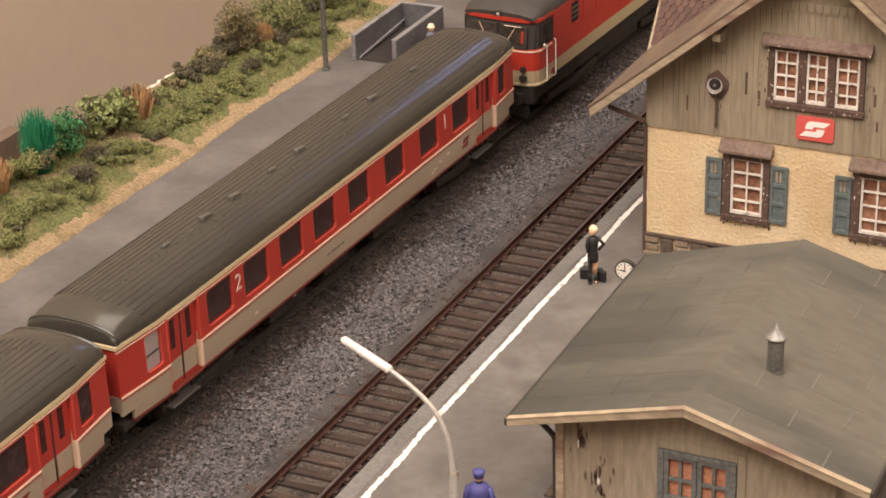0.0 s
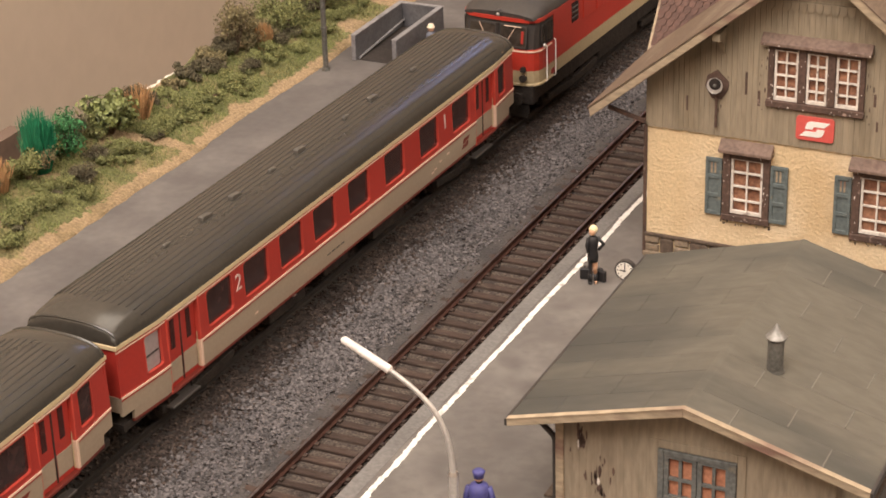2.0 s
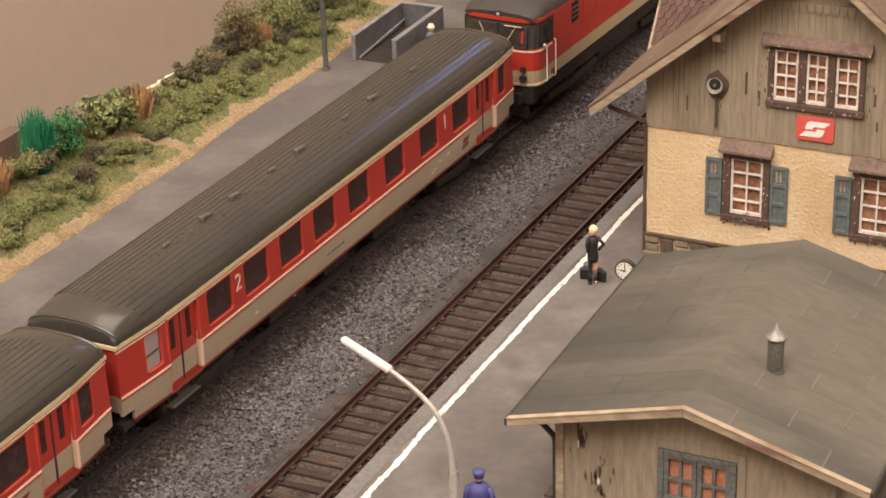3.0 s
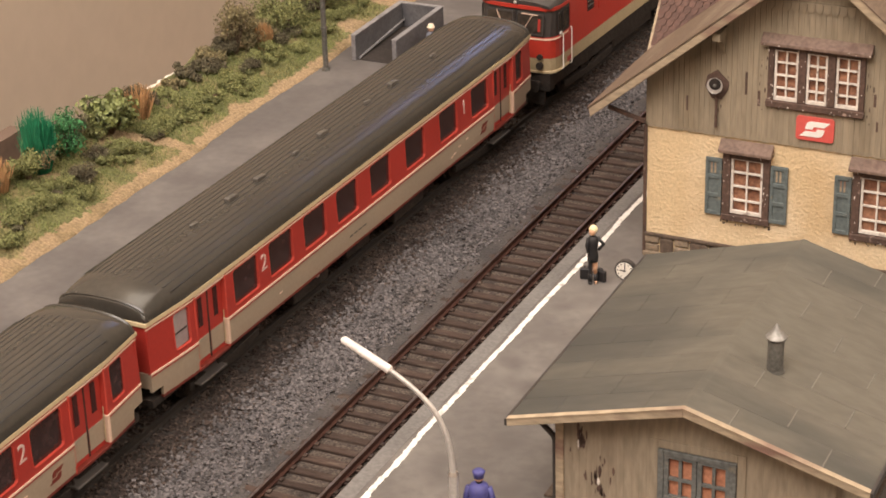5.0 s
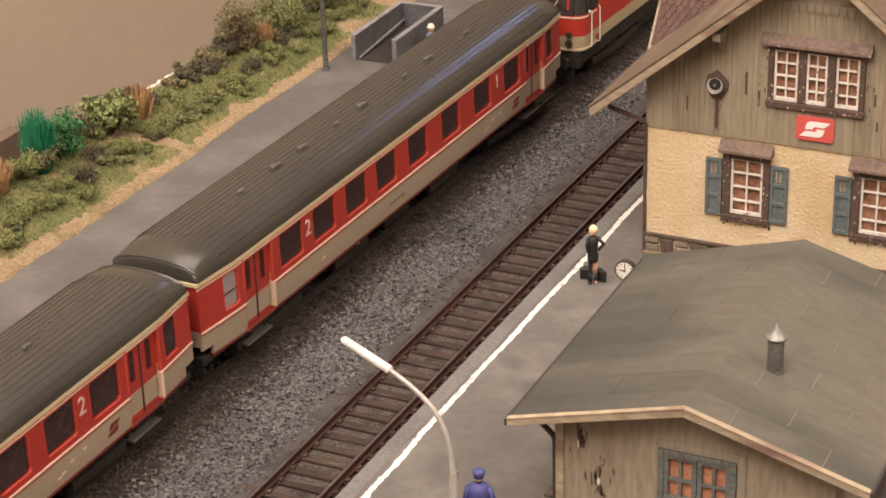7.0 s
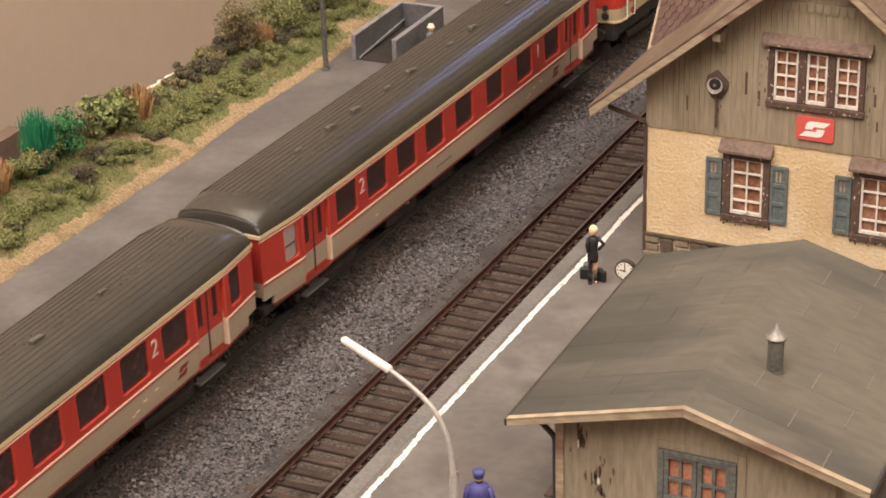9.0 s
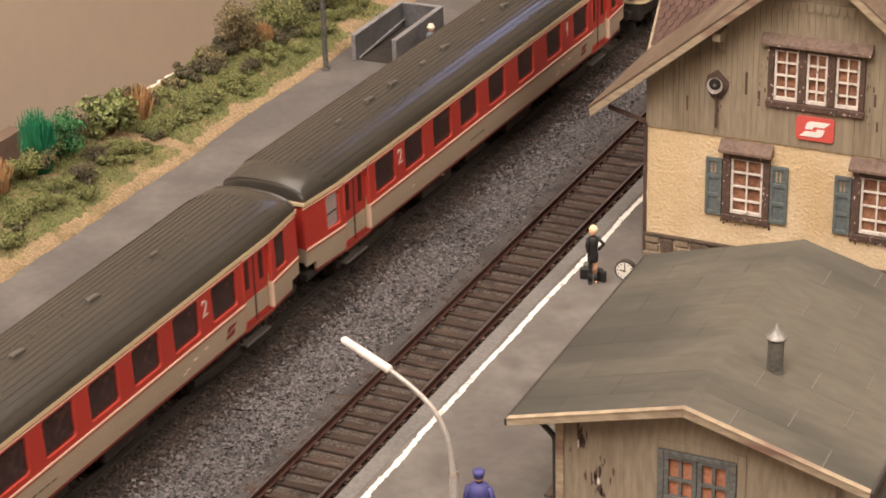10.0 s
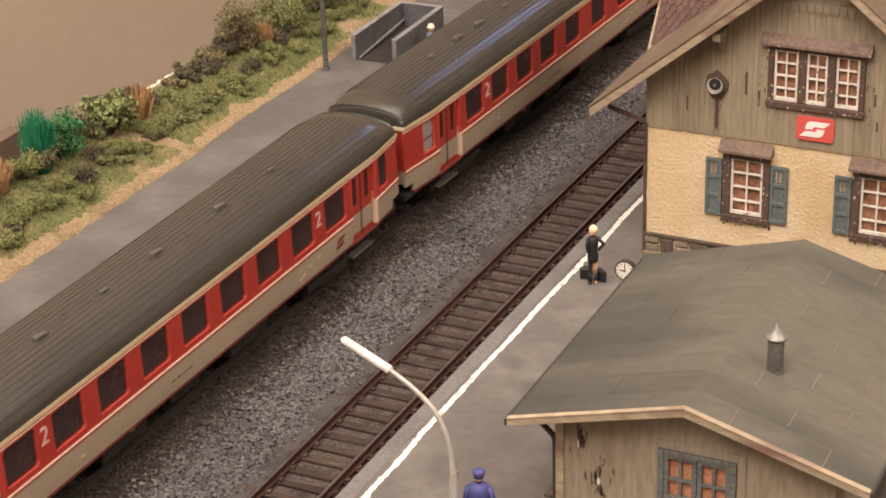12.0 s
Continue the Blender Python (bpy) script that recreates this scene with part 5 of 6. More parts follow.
    # scalloped boards at the gable's top
    for k in range(13):
        x = RIDGE_X - 15 + 2.5 * k
        part("scalloped_board", prism([(x - 1.2, 95.6), (x - 0.9, 94.7), (x, 94.2), (x + 0.9, 94.7), (x + 1.2, 95.6), (x + 1.2, 97.5), (x - 1.2, 97.5)], "y", SY0 - 1.2, SY0 - 0.3), M["plank"], ob)
    for wx, wz, ww, wh in ((72.0, 65.0, 0.8, 7.5), (76.2, 61.8, 0.8, 5.0), (112.6, 66.5, 0.8, 4.0), (53.0, 57.0, 0.5, 5.0), (113.8, 58.5, 0.6, 3.5)):
        part("dark_slot", box(wx, wx + ww, SY0 - 0.75, SY0 - 0.5, wz, wz + wh), M["brown"], ob, "dark weathered slot")
    x = SX0
    k = 0
    while x < SX1 - 0.5:
        w = 1.72
        xm = x + w / 2
        top = roof_under(xm) - 0.4
        low = 49.9 + random.uniform(-0.15, 0.15)
        if not (79.5 < xm < 109.6):
            part("plank", box(x + 0.03, x + w - 0.03, SY0 - 0.55 - random.uniform(0, 0.14), SY0 + 0.5, low, top), M["plank"], ob)
        else:
            part("plank", box(x + 0.03, x + w - 0.03, SY0 - 0.55 - random.uniform(0, 0.14), SY0 + 0.5, low, 63.0), M["plank"], ob)
            part("plank", box(x + 0.03, x + w - 0.03, SY0 - 0.55 - random.uniform(0, 0.14), SY0 + 0.5, 82.4, top), M["plank"], ob)
        x += w
    return ob


STATION = station()


def sign():
    ob = thing("station_sign", (95.0, SY0 - 0.9, 56.8), "square red railway sign with a white emblem", "sign")
    part("board", prism(rounded(-6.0, 6.0, -3.9, 3.9, 1.0), "y", -0.45, 0.3), M["sign_red"], ob, "red sign board")
    emblem(ob, M["white"], "white hooked emblem", "y", -0.62, -0.4, 0.98)



sign()


def loudspeaker():
    ob = thing("loudspeaker", (63.0, SY0 - 0.7, 67.4), "round loudspeaker horn on a dark wall plate", "loudspeaker")
    part("wall_plate", prism([(0, 4.6), (3.9, 1.0), (3.6, -1.6), (1.6, -5.0), (-1.6, -5.0), (-3.9, -1.0), (-3.2, 2.4)], "y", -0.4, 0.2, 0.1), M["brown"], ob, "dark brown plate")
    part("horn", tube([(0, -0.3, 0), (0, -1.2, 0.1), (0.1, -3.0, 0.3), (0.1, -3.2, 0.3)], [0.9, 1.5, 2.6, 2.5], 20), M["silver"], ob, "pale grey horn rim", smooth=True)
    # Solid black disc, set high, in place of the shade inside the horn.
    part("bell", tube([(0.25, -3.1, 0.95), (0.25, -3.35, 0.95)], [1.95, 1.9], 18), M["black"], ob, "raised black disc for the horn's shaded mouth")
    part("core", ball((0.2, -3.3, 0.5), 0.6, (1, 0.5, 1), 2), M["zinc"], ob)
    part("cable_pipe", tube([(0, -0.5, -4.6), (0, -0.5, -14.5)], 0.5, 6), M["brown"], ob, "thin brown conduit")


loudspeaker()


# ---- goods shed ----
HX, HZ, HE, HS = 109.1, 47.2, 47.5, 13.1 / 47.5
HY0, HY1 = -150.9, -45.6


def shed():
    ob = thing("goods_shed", (0, 0, 0), "low wooden shed with pale planks and felt roof", "building")
    wl, wr, yf, yb = 72.6, 145.6, -144.0, -50.0

    def under(x):
        return HZ - HS * abs(x - HX) - 2.0
    win = (101.2, 120.4, 9.0, 29.4)
    part("gable_core", prism([(wl + 0.4, 31), (wr - 0.4, 31), (wr - 0.4, under(wr)), (HX, under(HX)), (wl + 0.4, under(wl))], "y", yf + 0.6, yf + 2.0), M["shed_plank"], ob)
    for a, b, c, d in ((wl + 0.4, win[0], 4.0, 31), (win[1], wr - 0.4, 4.0, 31), (win[0], win[1], 4.0, win[2]), (win[0], win[1], win[3], 31)):
        part("front_wall", box(a, b, yf + 0.6, yf + 2.0, c, d), M["shed_plank"], ob)
    for x in (wl, wr - 1.6):
        part("side_wall", box(x, x + 1.6, yf + 2.0, yb, 4.0, under(wl) + 0.2), M["shed_plank"], ob, "plank side wall")
    part("rear_wall", prism([(wl, 4), (wr, 4), (wr, under(wr)), (HX, under(HX)), (wl, under(wl))], "y", yb - 1.4, yb), M["shed_plank"], ob)
    part("footing", box(wl - 6.4, wr + 3, yf + 6, yb, 4.0, 5.0, 0.2), M["plinth_dark"], ob, "brown timber footing")
    for s in (-1, 1):
        e = HX + s * HE
        part("roof_deck", prism([(HX, HZ - 0.7), (e, HZ - HS * HE - 0.7), (e, HZ - HS * HE - 1.6), (HX, HZ - 1.7)], "y", HY0 + 0.4, HY1), M["brown"], ob)
        part("barge_board", prism([(HX, HZ + 0.1), (e, HZ - HS * HE + 0.1), (e, HZ - HS * HE - 2.0), (HX, HZ - 2.3)], "y", HY0 - 0.7, HY0 + 0.5, 0.15), M["barge"], ob, "pale weathered barge board")
        part("barge_cap", prism([(HX, HZ + 0.35), (e, HZ - HS * HE + 0.35), (e, HZ - HS * HE + 0.05), (HX, HZ + 0.05)], "y", HY0 - 0.9, HY0 + 0.9), M["barge"], ob)
        part("eaves_board", prism([(e - s * 0.1, HZ - HS * HE - 1.9), (e + s * 0.7, HZ - HS * HE - 1.9), (e + s * 0.7, HZ - HS * HE - 0.1), (e - s * 0.1, HZ - HS * HE + 0.1)], "y", HY0 - 0.5, HY1), M["dark_grey"], ob, "dark eaves board")
    part("downpipe", tube([(65.5, yf + 1.2, 31.6), (66.6, yf + 1.2, 30.8), (71.2, yf + 0.6, 27.2), (71.8, yf + 0.4, 25.8), (71.8, yf + 0.4, 5.0)], 0.75, 8), M["dark_grey"], ob, "dark bent downpipe")
    # planks of the gable
    x, rng = wl, random.Random(4)
    while x < wr - 0.4:
        w = 2.05
        xm = x + w / 2
        if win[0] - 0.6 < xm < win[1] + 0.6:
            part("plank", box(x + 0.015, x + w - 0.015, yf - rng.uniform(0, 0.07), yf + 0.6, win[3], under(xm) - 0.3), M["shed_plank"], ob)
            part("plank", box(x + 0.015, x + w - 0.015, yf - rng.uniform(0, 0.07), yf + 0.6, 4.1, win[2]), M["shed_plank"], ob)
        else:
            part("plank", box(x + 0.015, x + w - 0.015, yf - rng.uniform(0, 0.07), yf + 0.6, 4.1, under(xm) - 0.3), M["shed_plank"], ob)
        x += w
    part("corner_board", box(wl - 0.4, wl + 1.9, yf - 0.5, yf + 1.0, 4.1, under(wl) - 0.2, 0.15), M["barge"], ob, "pale corner board")
    rng = random.Random(12)
    for k in range(34):
        cx, cz = (84.5 + rng.gauss(0, 1.6), 16.5 + rng.gauss(0, 2.6)) if k < 18 else (79.5 + rng.gauss(0, 1.0), 28.0 + rng.gauss(0, 1.6))
        white = k in (5, 20)
        hh, ww = rng.uniform(0.5, 2.6), rng.uniform(0.18, 0.5)
        outline = [(cx + ww * math.cos(a) * rng.uniform(0.5, 1.1), cz + hh * math.sin(a) * rng.uniform(0.6, 1.1)) for a in [math.pi * q / 4 for q in range(8)]]
        part("paint_chip", prism(outline, "y", yf - 0.26, yf - 0.1), M["sash" if white else "brown"], ob, "flaked patch of old paint")
    surround = part("window_surround", box(win[0] - 3.2, win[0] - 0.9, yf - 0.35, yf + 0.2, win[2] - 1, win[3] + 3.4, 0.12), M["shed_plank"], ob, "pale plank surround of the window")
    part("surround_board", box(win[1] + 0.9, win[1] + 3.2, yf - 0.35, yf + 0.2, win[2] - 1, win[3] + 3.4, 0.12), M["shed_plank"], surround)
    part("surround_board", box(win[0] - 0.9, win[1] + 0.9, yf - 0.33, yf + 0.2, win[3] + 1.1, win[3] + 3.4, 0.12), M["shed_plank"], surround)
    fr = part("window_frame", box(win[0] - 0.8, win[0] + 0.8, yf - 0.9, yf + 1.0, win[2] - 1, win[3] + 1.0, 0.15), M["grey_frame"], ob, "weathered grey window frame")
    part("jamb", box(win[1] - 0.8, win[1] + 0.8, yf - 0.9, yf + 1.0, win[2] - 1, win[3] + 1.0, 0.15), M["grey_frame"], fr)
    part("head", box(win[0] + 0.8, win[1] - 0.8, yf - 0.85, yf + 1.0, win[3] - 0.6, win[3] + 0.9, 0.15), M["grey_frame"], fr)
    part("sill", box(win[0] - 1.4, win[1] + 1.4, yf - 1.8, yf + 0.8, win[2] - 1.2, win[2] + 0.8, 0.2), M["grey_frame"], fr)
    mid = (win[0] + win[1]) / 2
    for a, b in ((win[0] + 0.8, mid - 0.1), (mid + 0.1, win[1] - 0.8)):
        sash(ob, a, b, win[3] - 14.0, win[3] - 0.6, yf - 0.1, 2, 2, M["curtain_bright"], M["grey_frame"], 0.85)
        part("door_panel", box(a, b, yf - 0.4, yf + 0.5, win[2] + 0.6, win[3] - 14.0, 0.2), M["grey_frame"], ob, "weathered grey lower panel")
    flecks(ob, "dirt_smear", "dark brown streaks where the paint has worn off", M["brown"], 61, 16, yf - 0.12, [(82.5, 89.5, 8, 24), (136, 142, 8, 20), (76, 80, 20, 31)], (0.12, 0.42), 3.4)
    # felt slabs in running bond: courses run down the slope
    tilt = math.degrees(math.atan(HS))
    stretch = 1 / math.cos(radians(tilt))
    pitch_y = (HY1 - HY0 - 0.6) / 10.0
    kinds = {}

    def slab_mesh(length):
        if length not in kinds:
            bm = box(0.03, length * stretch - 0.03, 0.04, pitch_y - 0.04, -0.35, 0.25, 0.10)
            for v in bm.verts:
                v.co *= MM
            me = bpy.data.meshes.new("roof_slab")
            bm.to_mesh(me)
            bm.free()
            me.materials.append(M["felt"])
            kinds[length] = me
        return kinds[length]
    for s in (-1, 1):
        for r in range(10):
            y = HY0 + 0.5 + r * pitch_y
            cuts = [0.0, 11.2, 35.0, HE] if r % 2 == 0 else [0.0, 23.2, HE]
            for a, b in zip(cuts, cuts[1:]):
                x, z = HX + s * a, HZ - HS * a - 0.25 + rng.uniform(-0.05, 0.04)
                place("roof_slab", slab_mesh(round(b - a, 2)), ob, (x, y if s > 0 else y + pitch_y, z), turn=(0, tilt, 0 if s > 0 else 180))
            # Joints are paler than the felt on the right slope only.
            for a in cuts[1:-1]:
                jz = HZ - HS * a
                part("roof_joint", prism([(-0.22, -0.1), (0.22, -0.1 - HS * s * 0.3), (0.2, 0.1), (-0.2, 0.12)], "y", 0.6, pitch_y - (0.6 if s > 0 else 5.5)), M["felt_joint" if s > 0 else "felt"], ob, "raised joint of the roof slabs", at=(HX + s * a, y, jz))
    part("ridge_cap", prism([(HX - 1.3, HZ - 0.32), (HX, HZ + 0.1), (HX + 1.3, HZ - 0.32), (HX, HZ - 0.6)], "y", HY0 + 0.5, HY1), M["felt"], ob, "felt ridge strip")


shed()


def stove_pipe():
    x, y = 122.2, -117.2
    z = HZ - HS * (x - HX)
    ob = thing("stove_pipe", (x, y, z - 0.6), "zinc stove pipe with a pale conical cowl", "chimney")
    part("pipe", tube([(0, 0, -0.5), (0, 0, 9.4)], [2.2, 2.15], 18), M["zinc"], ob, "grey zinc pipe", smooth=True)
    part("opening", tube([(0, 0, 9.3), (0, 0, 10.6)], [1.9, 1.9], 16), M["black"], ob, smooth=True)
    part("collar", tube([(0, 0, 0.2), (0, 0, 0.9)], [2.5, 2.3], 18), M["zinc"], ob, smooth=True)
    part("cowl", tube([(0, 0, 10.0), (0, 0, 10.3), (0, 0, 11.6), (0, 0, 12.8), (0, 0, 13.9)], [2.75, 2.75, 1.6, 0.75, 0.25], 20), M["zinc_cap"], ob, "pale conical cowl", smooth=True)


stove_pipe()


def clock():
    ob = thing("station_clock", (56.4, -49.8, 29.9), "round white station clock on a wall arm", "clock")
    part("case", tube([(0, -0.9, 0), (0, -1.0, 0), (0, 1.0, 0), (0, 0.9, 0)], [2.9, 3.2, 3.2, 2.9], 28), M["dark_grey"], ob, "dark clock case", smooth=True)
    part("dial", tube([(0, -1.05, 0), (0, -0.95, 0)], 2.75, 28), M["dial"], ob, "white clock dial")
    for k in range(12):
        a = radians(30 * k)
        part("hour_mark", box(-0.13, 0.13, -1.13, -1.04, 2.0, 2.5), M["black"], ob, at=(0, 0, 0), turn=(0, 30 * k, 0))
    part("minute_hand", box(-0.12, 0.12, -1.2, -1.1, -0.3, 2.2), M["black"], ob, turn=(0, 2, 0))
    part("hour_hand", box(-0.16, 0.16, -1.16, -1.08, -0.3, 1.5), M["black"], ob, turn=(0, -88, 0))
    part("arm", tube([(3.0, 0, 0), (16.4, 0, 0)], 0.5, 8), M["dark_grey"], ob, "dark wall arm")


clock()


# ---- platform lamp, pole, stairwell ----
def platform_lamp():
    bx, by = 52.9, -165.9
    ob = thing("platform_lamp", (bx, by, 4.0), "silver platform lamp with a curved arm and tube light", "street lamp")
    part("base", tube([(0, 0, 0), (0, 0, 1.2)], [2.4, 1.9], 14), M["silver"], ob)
    part("pole", tube([(0, 0, 0), (0, 0, 20.0)], 1.25, 14), M["silver"], ob, "thick lower pole", smooth=True)
    part("collar", tube([(0, 0, 19.6), (0, 0, 20.5)], [1.45, 1.0], 14), M["steel"], ob, smooth=True)
    pts = [(0.0, 20.0), (-0.5, 25.5), (-1.5, 30.5), (-3.2, 34.7), (-5.6, 38.3), (-8.5, 41.0), (-12.0, 43.6), (-17.0, 46.6)]
    part("arm", tube([(x, 0, z) for x, z in pts], [0.85, 0.78, 0.74, 0.72, 0.70, 0.68, 0.66, 0.66], 12), M["silver"], ob, "curved thin arm", smooth=True)
    d = Vector((-13.7, 0, 6.5)).normalized()
    a = Vector((-16.6, 0, 46.4))
    part("tube_light", tube([a, a + d * 0.5, a + d * 14.6, a + d * 15.3], [0.7, 1.2, 1.1, 0.45], 14), M["tube_white"], ob, "white tube light", smooth=True)


platform_lamp()


def mast():
    ob = thing("mast", (-139.8, 129.1, 4.0), "grey brown round mast on the far platform", "mast")
    part("foot", tube([(0, 0, 0), (0, 0, 1.2)], [1.9, 1.6], 12), M["zinc"], ob)
    part("pole", tube([(0, 0, 0), (0, 0, 75)], [1.15, 0.95], 12), M["zinc"], ob, "tapered pole", smooth=True)
    part("band", tube([(0, 0, 17.6), (0, 0, 18.6)], 1.4, 12), M["zinc"], ob, smooth=True)


mast()


def stairwell():
    ob = thing("stairwell", (0, 0, 0), "dark concrete stairwell with low parapet walls", "stairwell")
    x0, x1, y0, y1, h = -135.2, -114.6, 143.5, 189.0, 14.6
    for a, b, nm in ((x0, x0 + 2.0, "parapet"), (x1 - 2.0, x1, "parapet")):
        part(nm, box(a, b, y0, y1, 4.0, h, 0.2), M["concrete"], ob, "dark blue-grey parapet wall")
        part("coping", box(a - 0.15, b + 0.15, y0 - 0.15, y1 + 0.15, h, h + 0.5, 0.15), M["concrete_top"], ob, "pale coping")
    part("end_wall", box(x0 + 2.0, x1 - 2.0, y1 - 2.0, y1, 4.0, h, 0.2), M["concrete"], ob)
    part("coping", box(x0 + 1.9, x1 - 1.9, y1 - 2.1, y1 + 0.1, h, h + 0.5, 0.15), M["concrete_top"], ob)
    for a in (x0, x1 - 2.0):
        part("end_face", box(a + 0.1, a + 1.9, y0 - 0.35, y0, 4.0, h, 0.1), M["concrete_top"], ob, "pale rough end face")
    # No steps go down; a black sheet stands for the shade inside.
    part("stair_floor", prism([(y0 + 1, 4.05), (y0 + 1, 4.3), (y1 - 2, 4.5), (y1 - 2, 4.05)], "x", x0 + 2.0, x1 - 2.0), M["black"], ob, "near-flat black sheet for the stairwell's shade")
    part("handrail", tube([(x0 + 2.9, y0 + 1, 4.8), (x0 + 2.9, y1 - 2.5, 7.6)], 0.5, 8), M["concrete_top"], ob, "grey handrail")


stairwell()


# ---- figurines and luggage ----
def figurine(at, turn, label, pieces, name="figurine"):
    bm, mats = bmesh.new(), []
    for make, mat in pieces:
        n = len(bm.faces)
        make(bm)
        if mat not in mats:
            mats.append(mat)
        bm.faces.ensure_lookup_table()
        for f in bm.faces[n:]:
            f.material_index, f.smooth = mats.index(mat), True
    for v in bm.verts:
        v.co *= MM
    me = bpy.data.meshes.new(name)
    bm.to_mesh(me)
    bm.free()
    for m in mats:
        me.materials.append(M[m])
    return tagged(place(name, me, None, at, "", (0, 0, turn)), label, "figurine", "painted figurines")


figurine((31.6, -12.9, 4.1), 20, "tiny painted figurine in black with blond hair", [
    (lambda b: tube([(-0.9, 0, 0.0), (-0.9, 0, 3.2), (-0.8, 0, 3.3)], [0.75, 0.7, 0.6], 8, b), "black_coat"),
    (lambda b: tube([(1.0, 0.3, 0.0), (0.9, 0.2, 3.2), (0.8, 0.1, 3.3)], [0.75, 0.7, 0.6], 8, b), "black_coat"),
    (lambda b: box(-1.5, -0.3, -1.6, 0.5, 0, 0.7, 0.2, b), "black_coat"),
    (lambda b: box(0.4, 1.6, -1.3, 0.8, 0, 0.7, 0.2, b), "black_coat"),
    (lambda b: tube([(-0.8, 0, 3.2), (-0.7, 0, 8.4)], [0.6, 0.85], 8, b), "skin"),
    (lambda b: tube([(0.8, 0.1, 3.2), (0.7, 0, 8.4)], [0.6, 0.85], 8, b), "skin"),
    (lambda b: tube([(0, 0, 7.8), (0, 0, 9.6), (0, 0, 12.0), (0, 0, 14.2), (0, 0, 16.0), (0, 0, 16.8)], [1.7, 1.9, 1.4, 1.8, 1.6, 0.6], 12, b), "black_coat"),
    (lambda b: tube([(1.5, 0, 15.8), (3.4, 0.2, 13.6), (1.7, -0.3, 11.8)], [0.65, 0.6, 0.5], 7, b), "black_coat"),
    (lambda b: tube([(-1.5, 0, 15.8), (-1.9, -0.5, 13.2), (-1.5, -1.2, 11.0)], [0.65, 0.6, 0.45], 7, b), "black_coat"),
    (lambda b: ball((-0.2, -0.3, 18.2), 1.25, (0.9, 1, 1.1), 2, b), "skin"),
    (lambda b: ball((0.1, 0.25, 18.8), 1.5, (1, 1, 0.95), 2, b), "hair")])
figurine((58.3, -162.2, 4.1), 15, "tiny painted figurine in blue with a cap", [
    (lambda b: tube([(-0.9, 0, 0), (-0.9, 0, 8.5)], [0.9, 1.2], 8, b), "blue_coat"),
    (lambda b: tube([(0.9, 0, 0), (0.9, 0, 8.5)], [0.9, 1.2], 8, b), "blue_coat"),
    (lambda b: tube([(0, 0, 7.6), (0, 0, 10), (0, 0, 14.0), (0, 0, 15.6), (0, 0, 16.4)], [2.3, 2.3, 2.9, 2.4, 0.9], 14, b), "blue_coat"),
    (lambda b: tube([(-2.6, 0, 15.0), (-3.4, 0, 12.0), (-2.9, -0.8, 9.4)], [0.9, 0.9, 0.7], 8, b), "blue_coat"),
    (lambda b: tube([(2.6, 0, 15.0), (3.4, 0, 12.0), (2.9, -0.8, 9.4)], [0.9, 0.9, 0.7], 8, b), "blue_coat"),
    (lambda b: tube([(0, 0, 16.2), (0, 0, 17.2)], 0.8, 8, b), "black_coat"),
    (lambda b: ball((0, 0, 18.0), 1.3, (1, 1, 1.1), 2, b), "skin"),
    (lambda b: tube([(0, 0, 17.9), (0, 0, 18.9), (0, 0.1, 19.5), (0, 0.1, 20.0)], [1.35, 1.45, 1.75, 1.3], 12, b), "blue_coat")])
figurine((-107, 160.5, 4.0), 60, "tiny painted figurine in grey with a straw hat", [
    (lambda b: tube([(-0.9, 0, 0), (-0.9, 0, 5)], [0.9, 1.1], 8, b), "black_coat"),
    (lambda b: tube([(0.9, 0, 0), (0.9, 0, 5)], [0.9, 1.1], 8, b), "black_coat"),
    (lambda b: tube([(0, 0, 4), (0, 0, 6), (0, 0, 8.4), (0, 0, 9.6), (0, 0, 10.2)], [1.7, 1.8, 2.2, 1.7, 0.7], 12, b), "grey_coat"),
    (lambda b: ball((0, -0.1, 11.4), 1.25, (1, 1, 1.1), 2, b), "skin"),
    (lambda b: tube([(0, 0, 11.9), (0, 0, 12.1), (0, 0, 12.2), (0, 0, 13.3)], [1.7, 1.7, 1.25, 1.1], 14, b), "straw_hat")])


def suitcase(x, y, turn):
    ob = thing("suitcase", (x, y, 4.1), "small black suitcase standing on the platform", "suitcase", "suitcases by the figurine", turn)
    part("body", box(-2.0, 2.0, -0.8, 0.8, 0, 3.8, 0.3), M["black_coat"], ob)
    part("handle", tube([(-0.7, 0, 3.7), (-0.6, 0, 4.5), (0.6, 0, 4.5), (0.7, 0, 3.7)], 0.2, 6), M["black_coat"], ob)


suitcase(28.6, -11.0, 10)
suitcase(33.4, -10.8, -15)


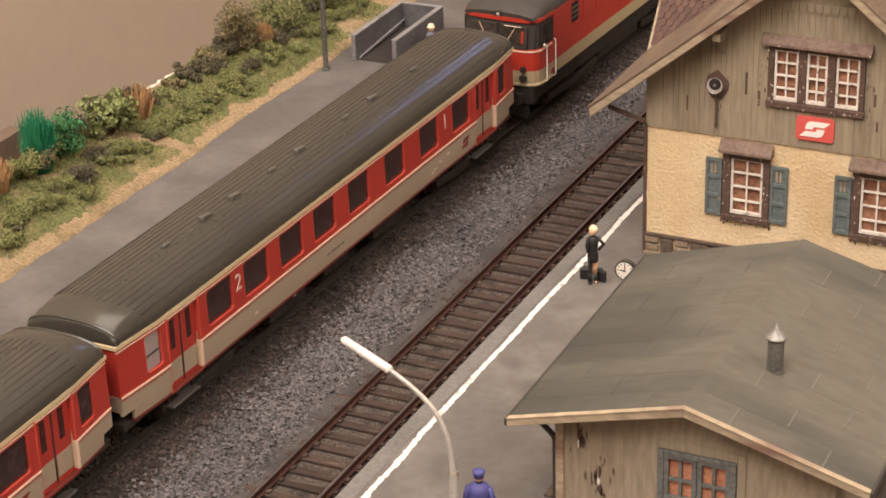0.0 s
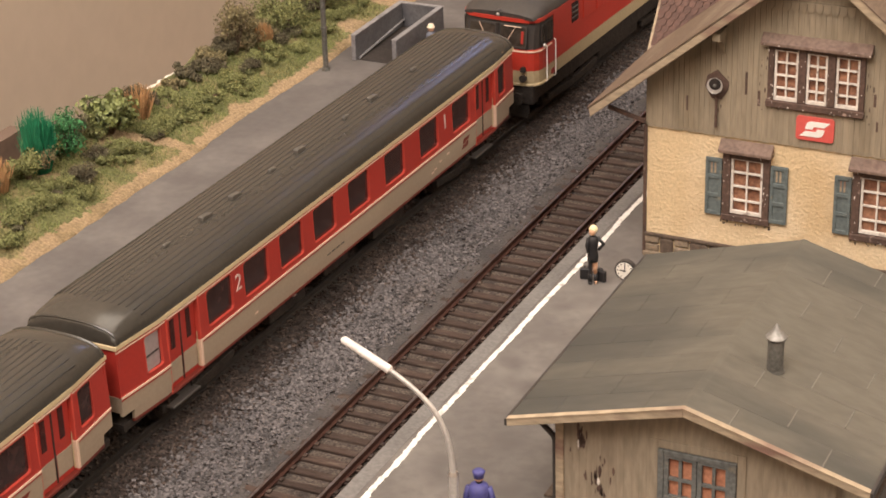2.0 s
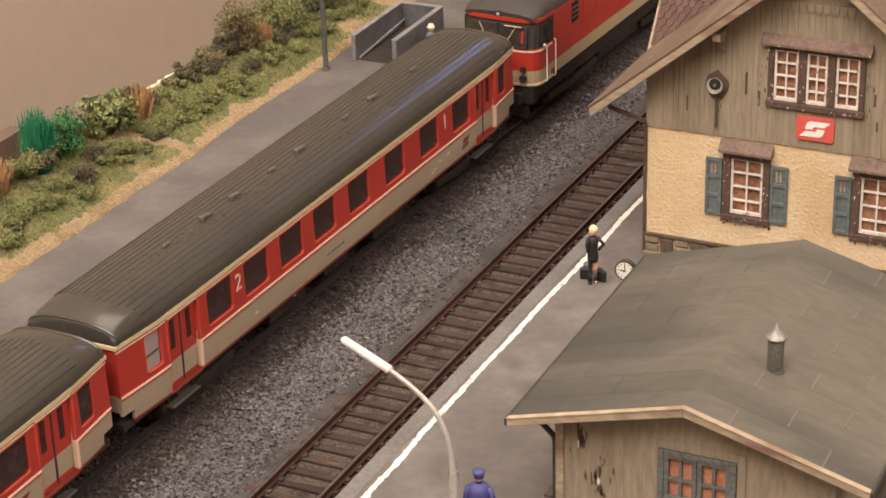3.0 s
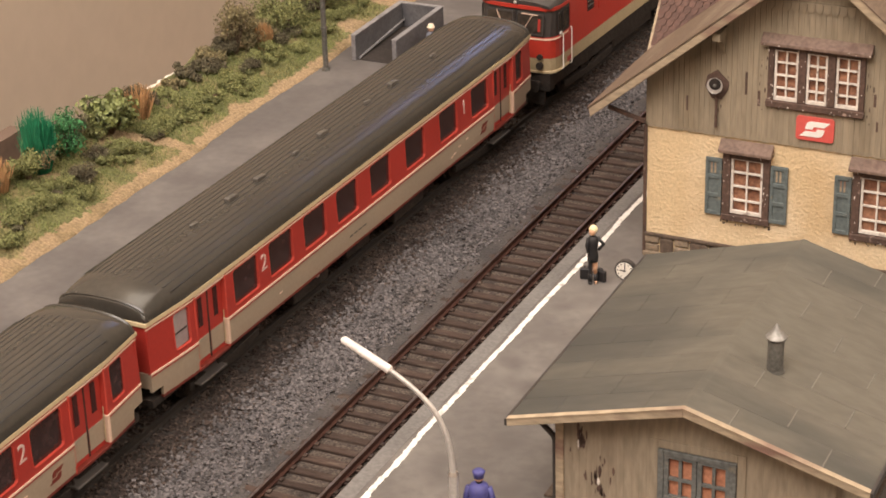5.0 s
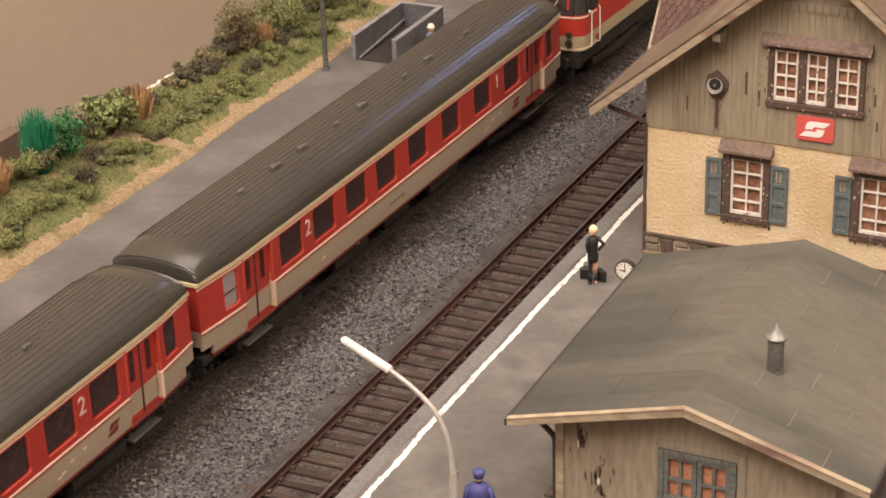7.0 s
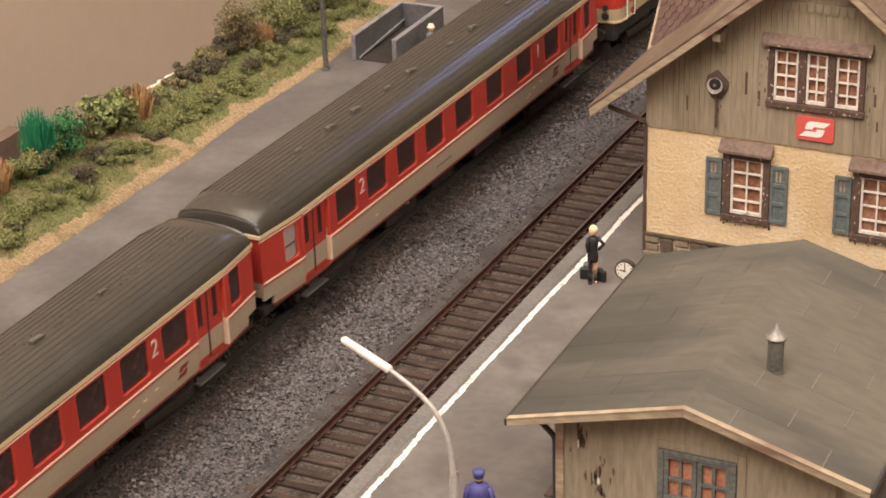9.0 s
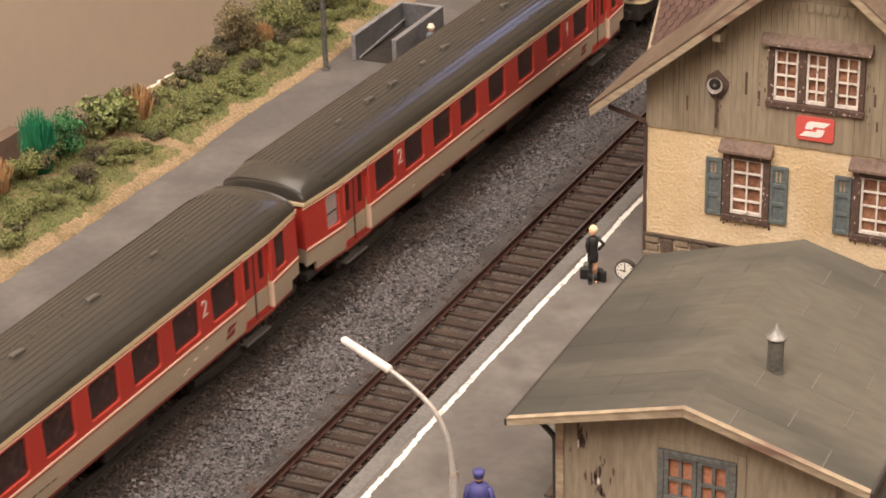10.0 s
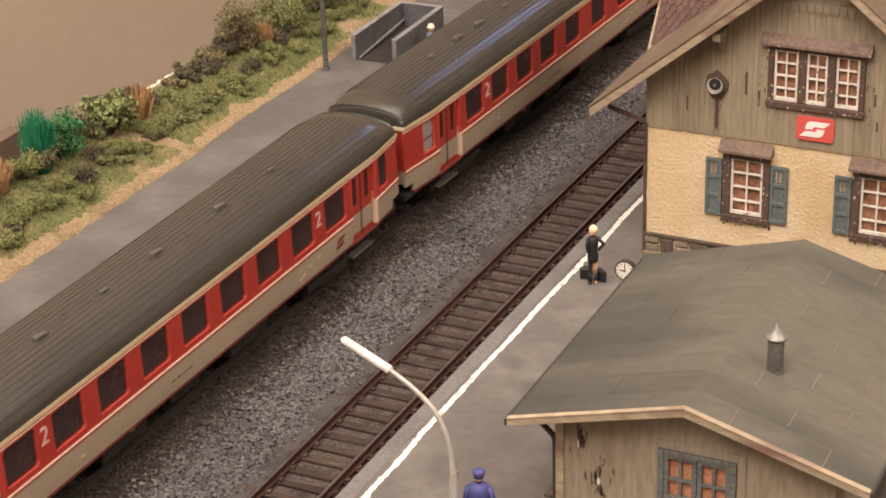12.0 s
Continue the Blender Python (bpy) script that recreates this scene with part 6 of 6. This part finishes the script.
# ---- tiles of the station roof, last of the structure ----
def roof_tiles():
    """Beaver-tail tiles on the front slope of the main roof, courses along x."""
    tilt = math.atan(CROSS_K)
    wid, expo = 2.5, 2.5
    pts = [(0.0, 0.08), (2.2, 0.08), (3.0, 0.5), (3.4, wid / 2), (3.0, wid - 0.5), (2.2, wid - 0.08), (0.0, wid - 0.08)]
    n = len(pts)

    def at(u, v, h):
        return (v, -u * math.cos(tilt) - h * math.sin(tilt), -u * math.sin(tilt) + h * math.cos(tilt))
    base_v = [at(u, v, 0.05 + 0.09 * u) for u, v in pts] + [at(u, v, 0.45 + 0.09 * u) for u, v in pts]
    base_f = [tuple(range(n, 2 * n))[::-1]] + [(k, n + k, n + (k + 1) % n, (k + 1) % n) for k in range(n)]
    me = mesh_from("roof_tile", base_v, base_f, M["tile"])
    verts, faces = [], []
    slope = 50.0 / math.cos(tilt)
    width = 2 * (RIDGE_X - CROSS_X)
    for r in range(int(slope / expo)):
        d = 2.6 + r * expo
        for c in range(int(width / wid)):
            x = CROSS_X + 0.2 + wid * (c + (0.5 if r % 2 else 0.0))
            y, z = CROSS_Y + d * math.cos(tilt), CROSS_Z + d * math.sin(tilt)
            j = random.uniform(-0.08, 0.08)
            if c < 17 and 1 <= r < 18:
                place("roof_tile", me, STATION, (x, y - 0.1 + j, z))
            else:
                b = len(verts)
                verts += [(x + p[0], y + p[1] - 0.1 + j, z + p[2]) for p in base_v]
                faces += [tuple(k + b for k in f) for f in base_f]
    tagged(place("roof_tile_field", mesh_from("roof_tile_field", verts, faces, M["tile_rest"]), STATION), "", "", "", "stuff")


roof_tiles()


# ---- what moves: the train draws off ----
RUN = [(0.0, 0.0), (3.3, 0.0), (3.8, 2.9), (4.3, 7.4), (4.8, 12.6), (5.0, 14.95), (5.5, 21.6), (6.0, 28.2), (6.5, 35.4), (7.0, 42.0), (7.5, 49.4), (8.0, 57.8), (8.5, 67.2), (9.0, 77.6), (9.5, 90.6), (10.0, 104.2), (10.5, 121.2), (11.0, 137.0), (11.5, 154.4), (12.0, 171.8)]


def on_track(y, pivot):
    a, b = far_x(y - pivot), far_x(y + pivot)
    return pose((a + b) / 2 * MM, y * MM, 0, 0, 0, -math.degrees(math.atan((b - a) / (2 * pivot))))


def motions():
    for ob, y0, pivot in ((coach_first, -31.0, 88.0), (coach_second, -294.5, 88.0), (loco, 200.0, 46.0)):
        shift = pose(1.0 * MM if ob is loco else 0.0, 0, 0)
        walk(ob, [(t, on_track(y0 + d, pivot) @ shift) for t, d in RUN])
    ts, ds = [t for t, d in RUN], [d for t, d in RUN]
    for wheel, y, r in WHEELS:
        rows = []
        for k in range(61):
            t = 12.0 * k / 60
            rows.append((t, pose(0, y * MM, r * MM, -math.degrees(float(np.interp(t, ts, ds)) / r))))
        walk(wheel, rows)


motions()
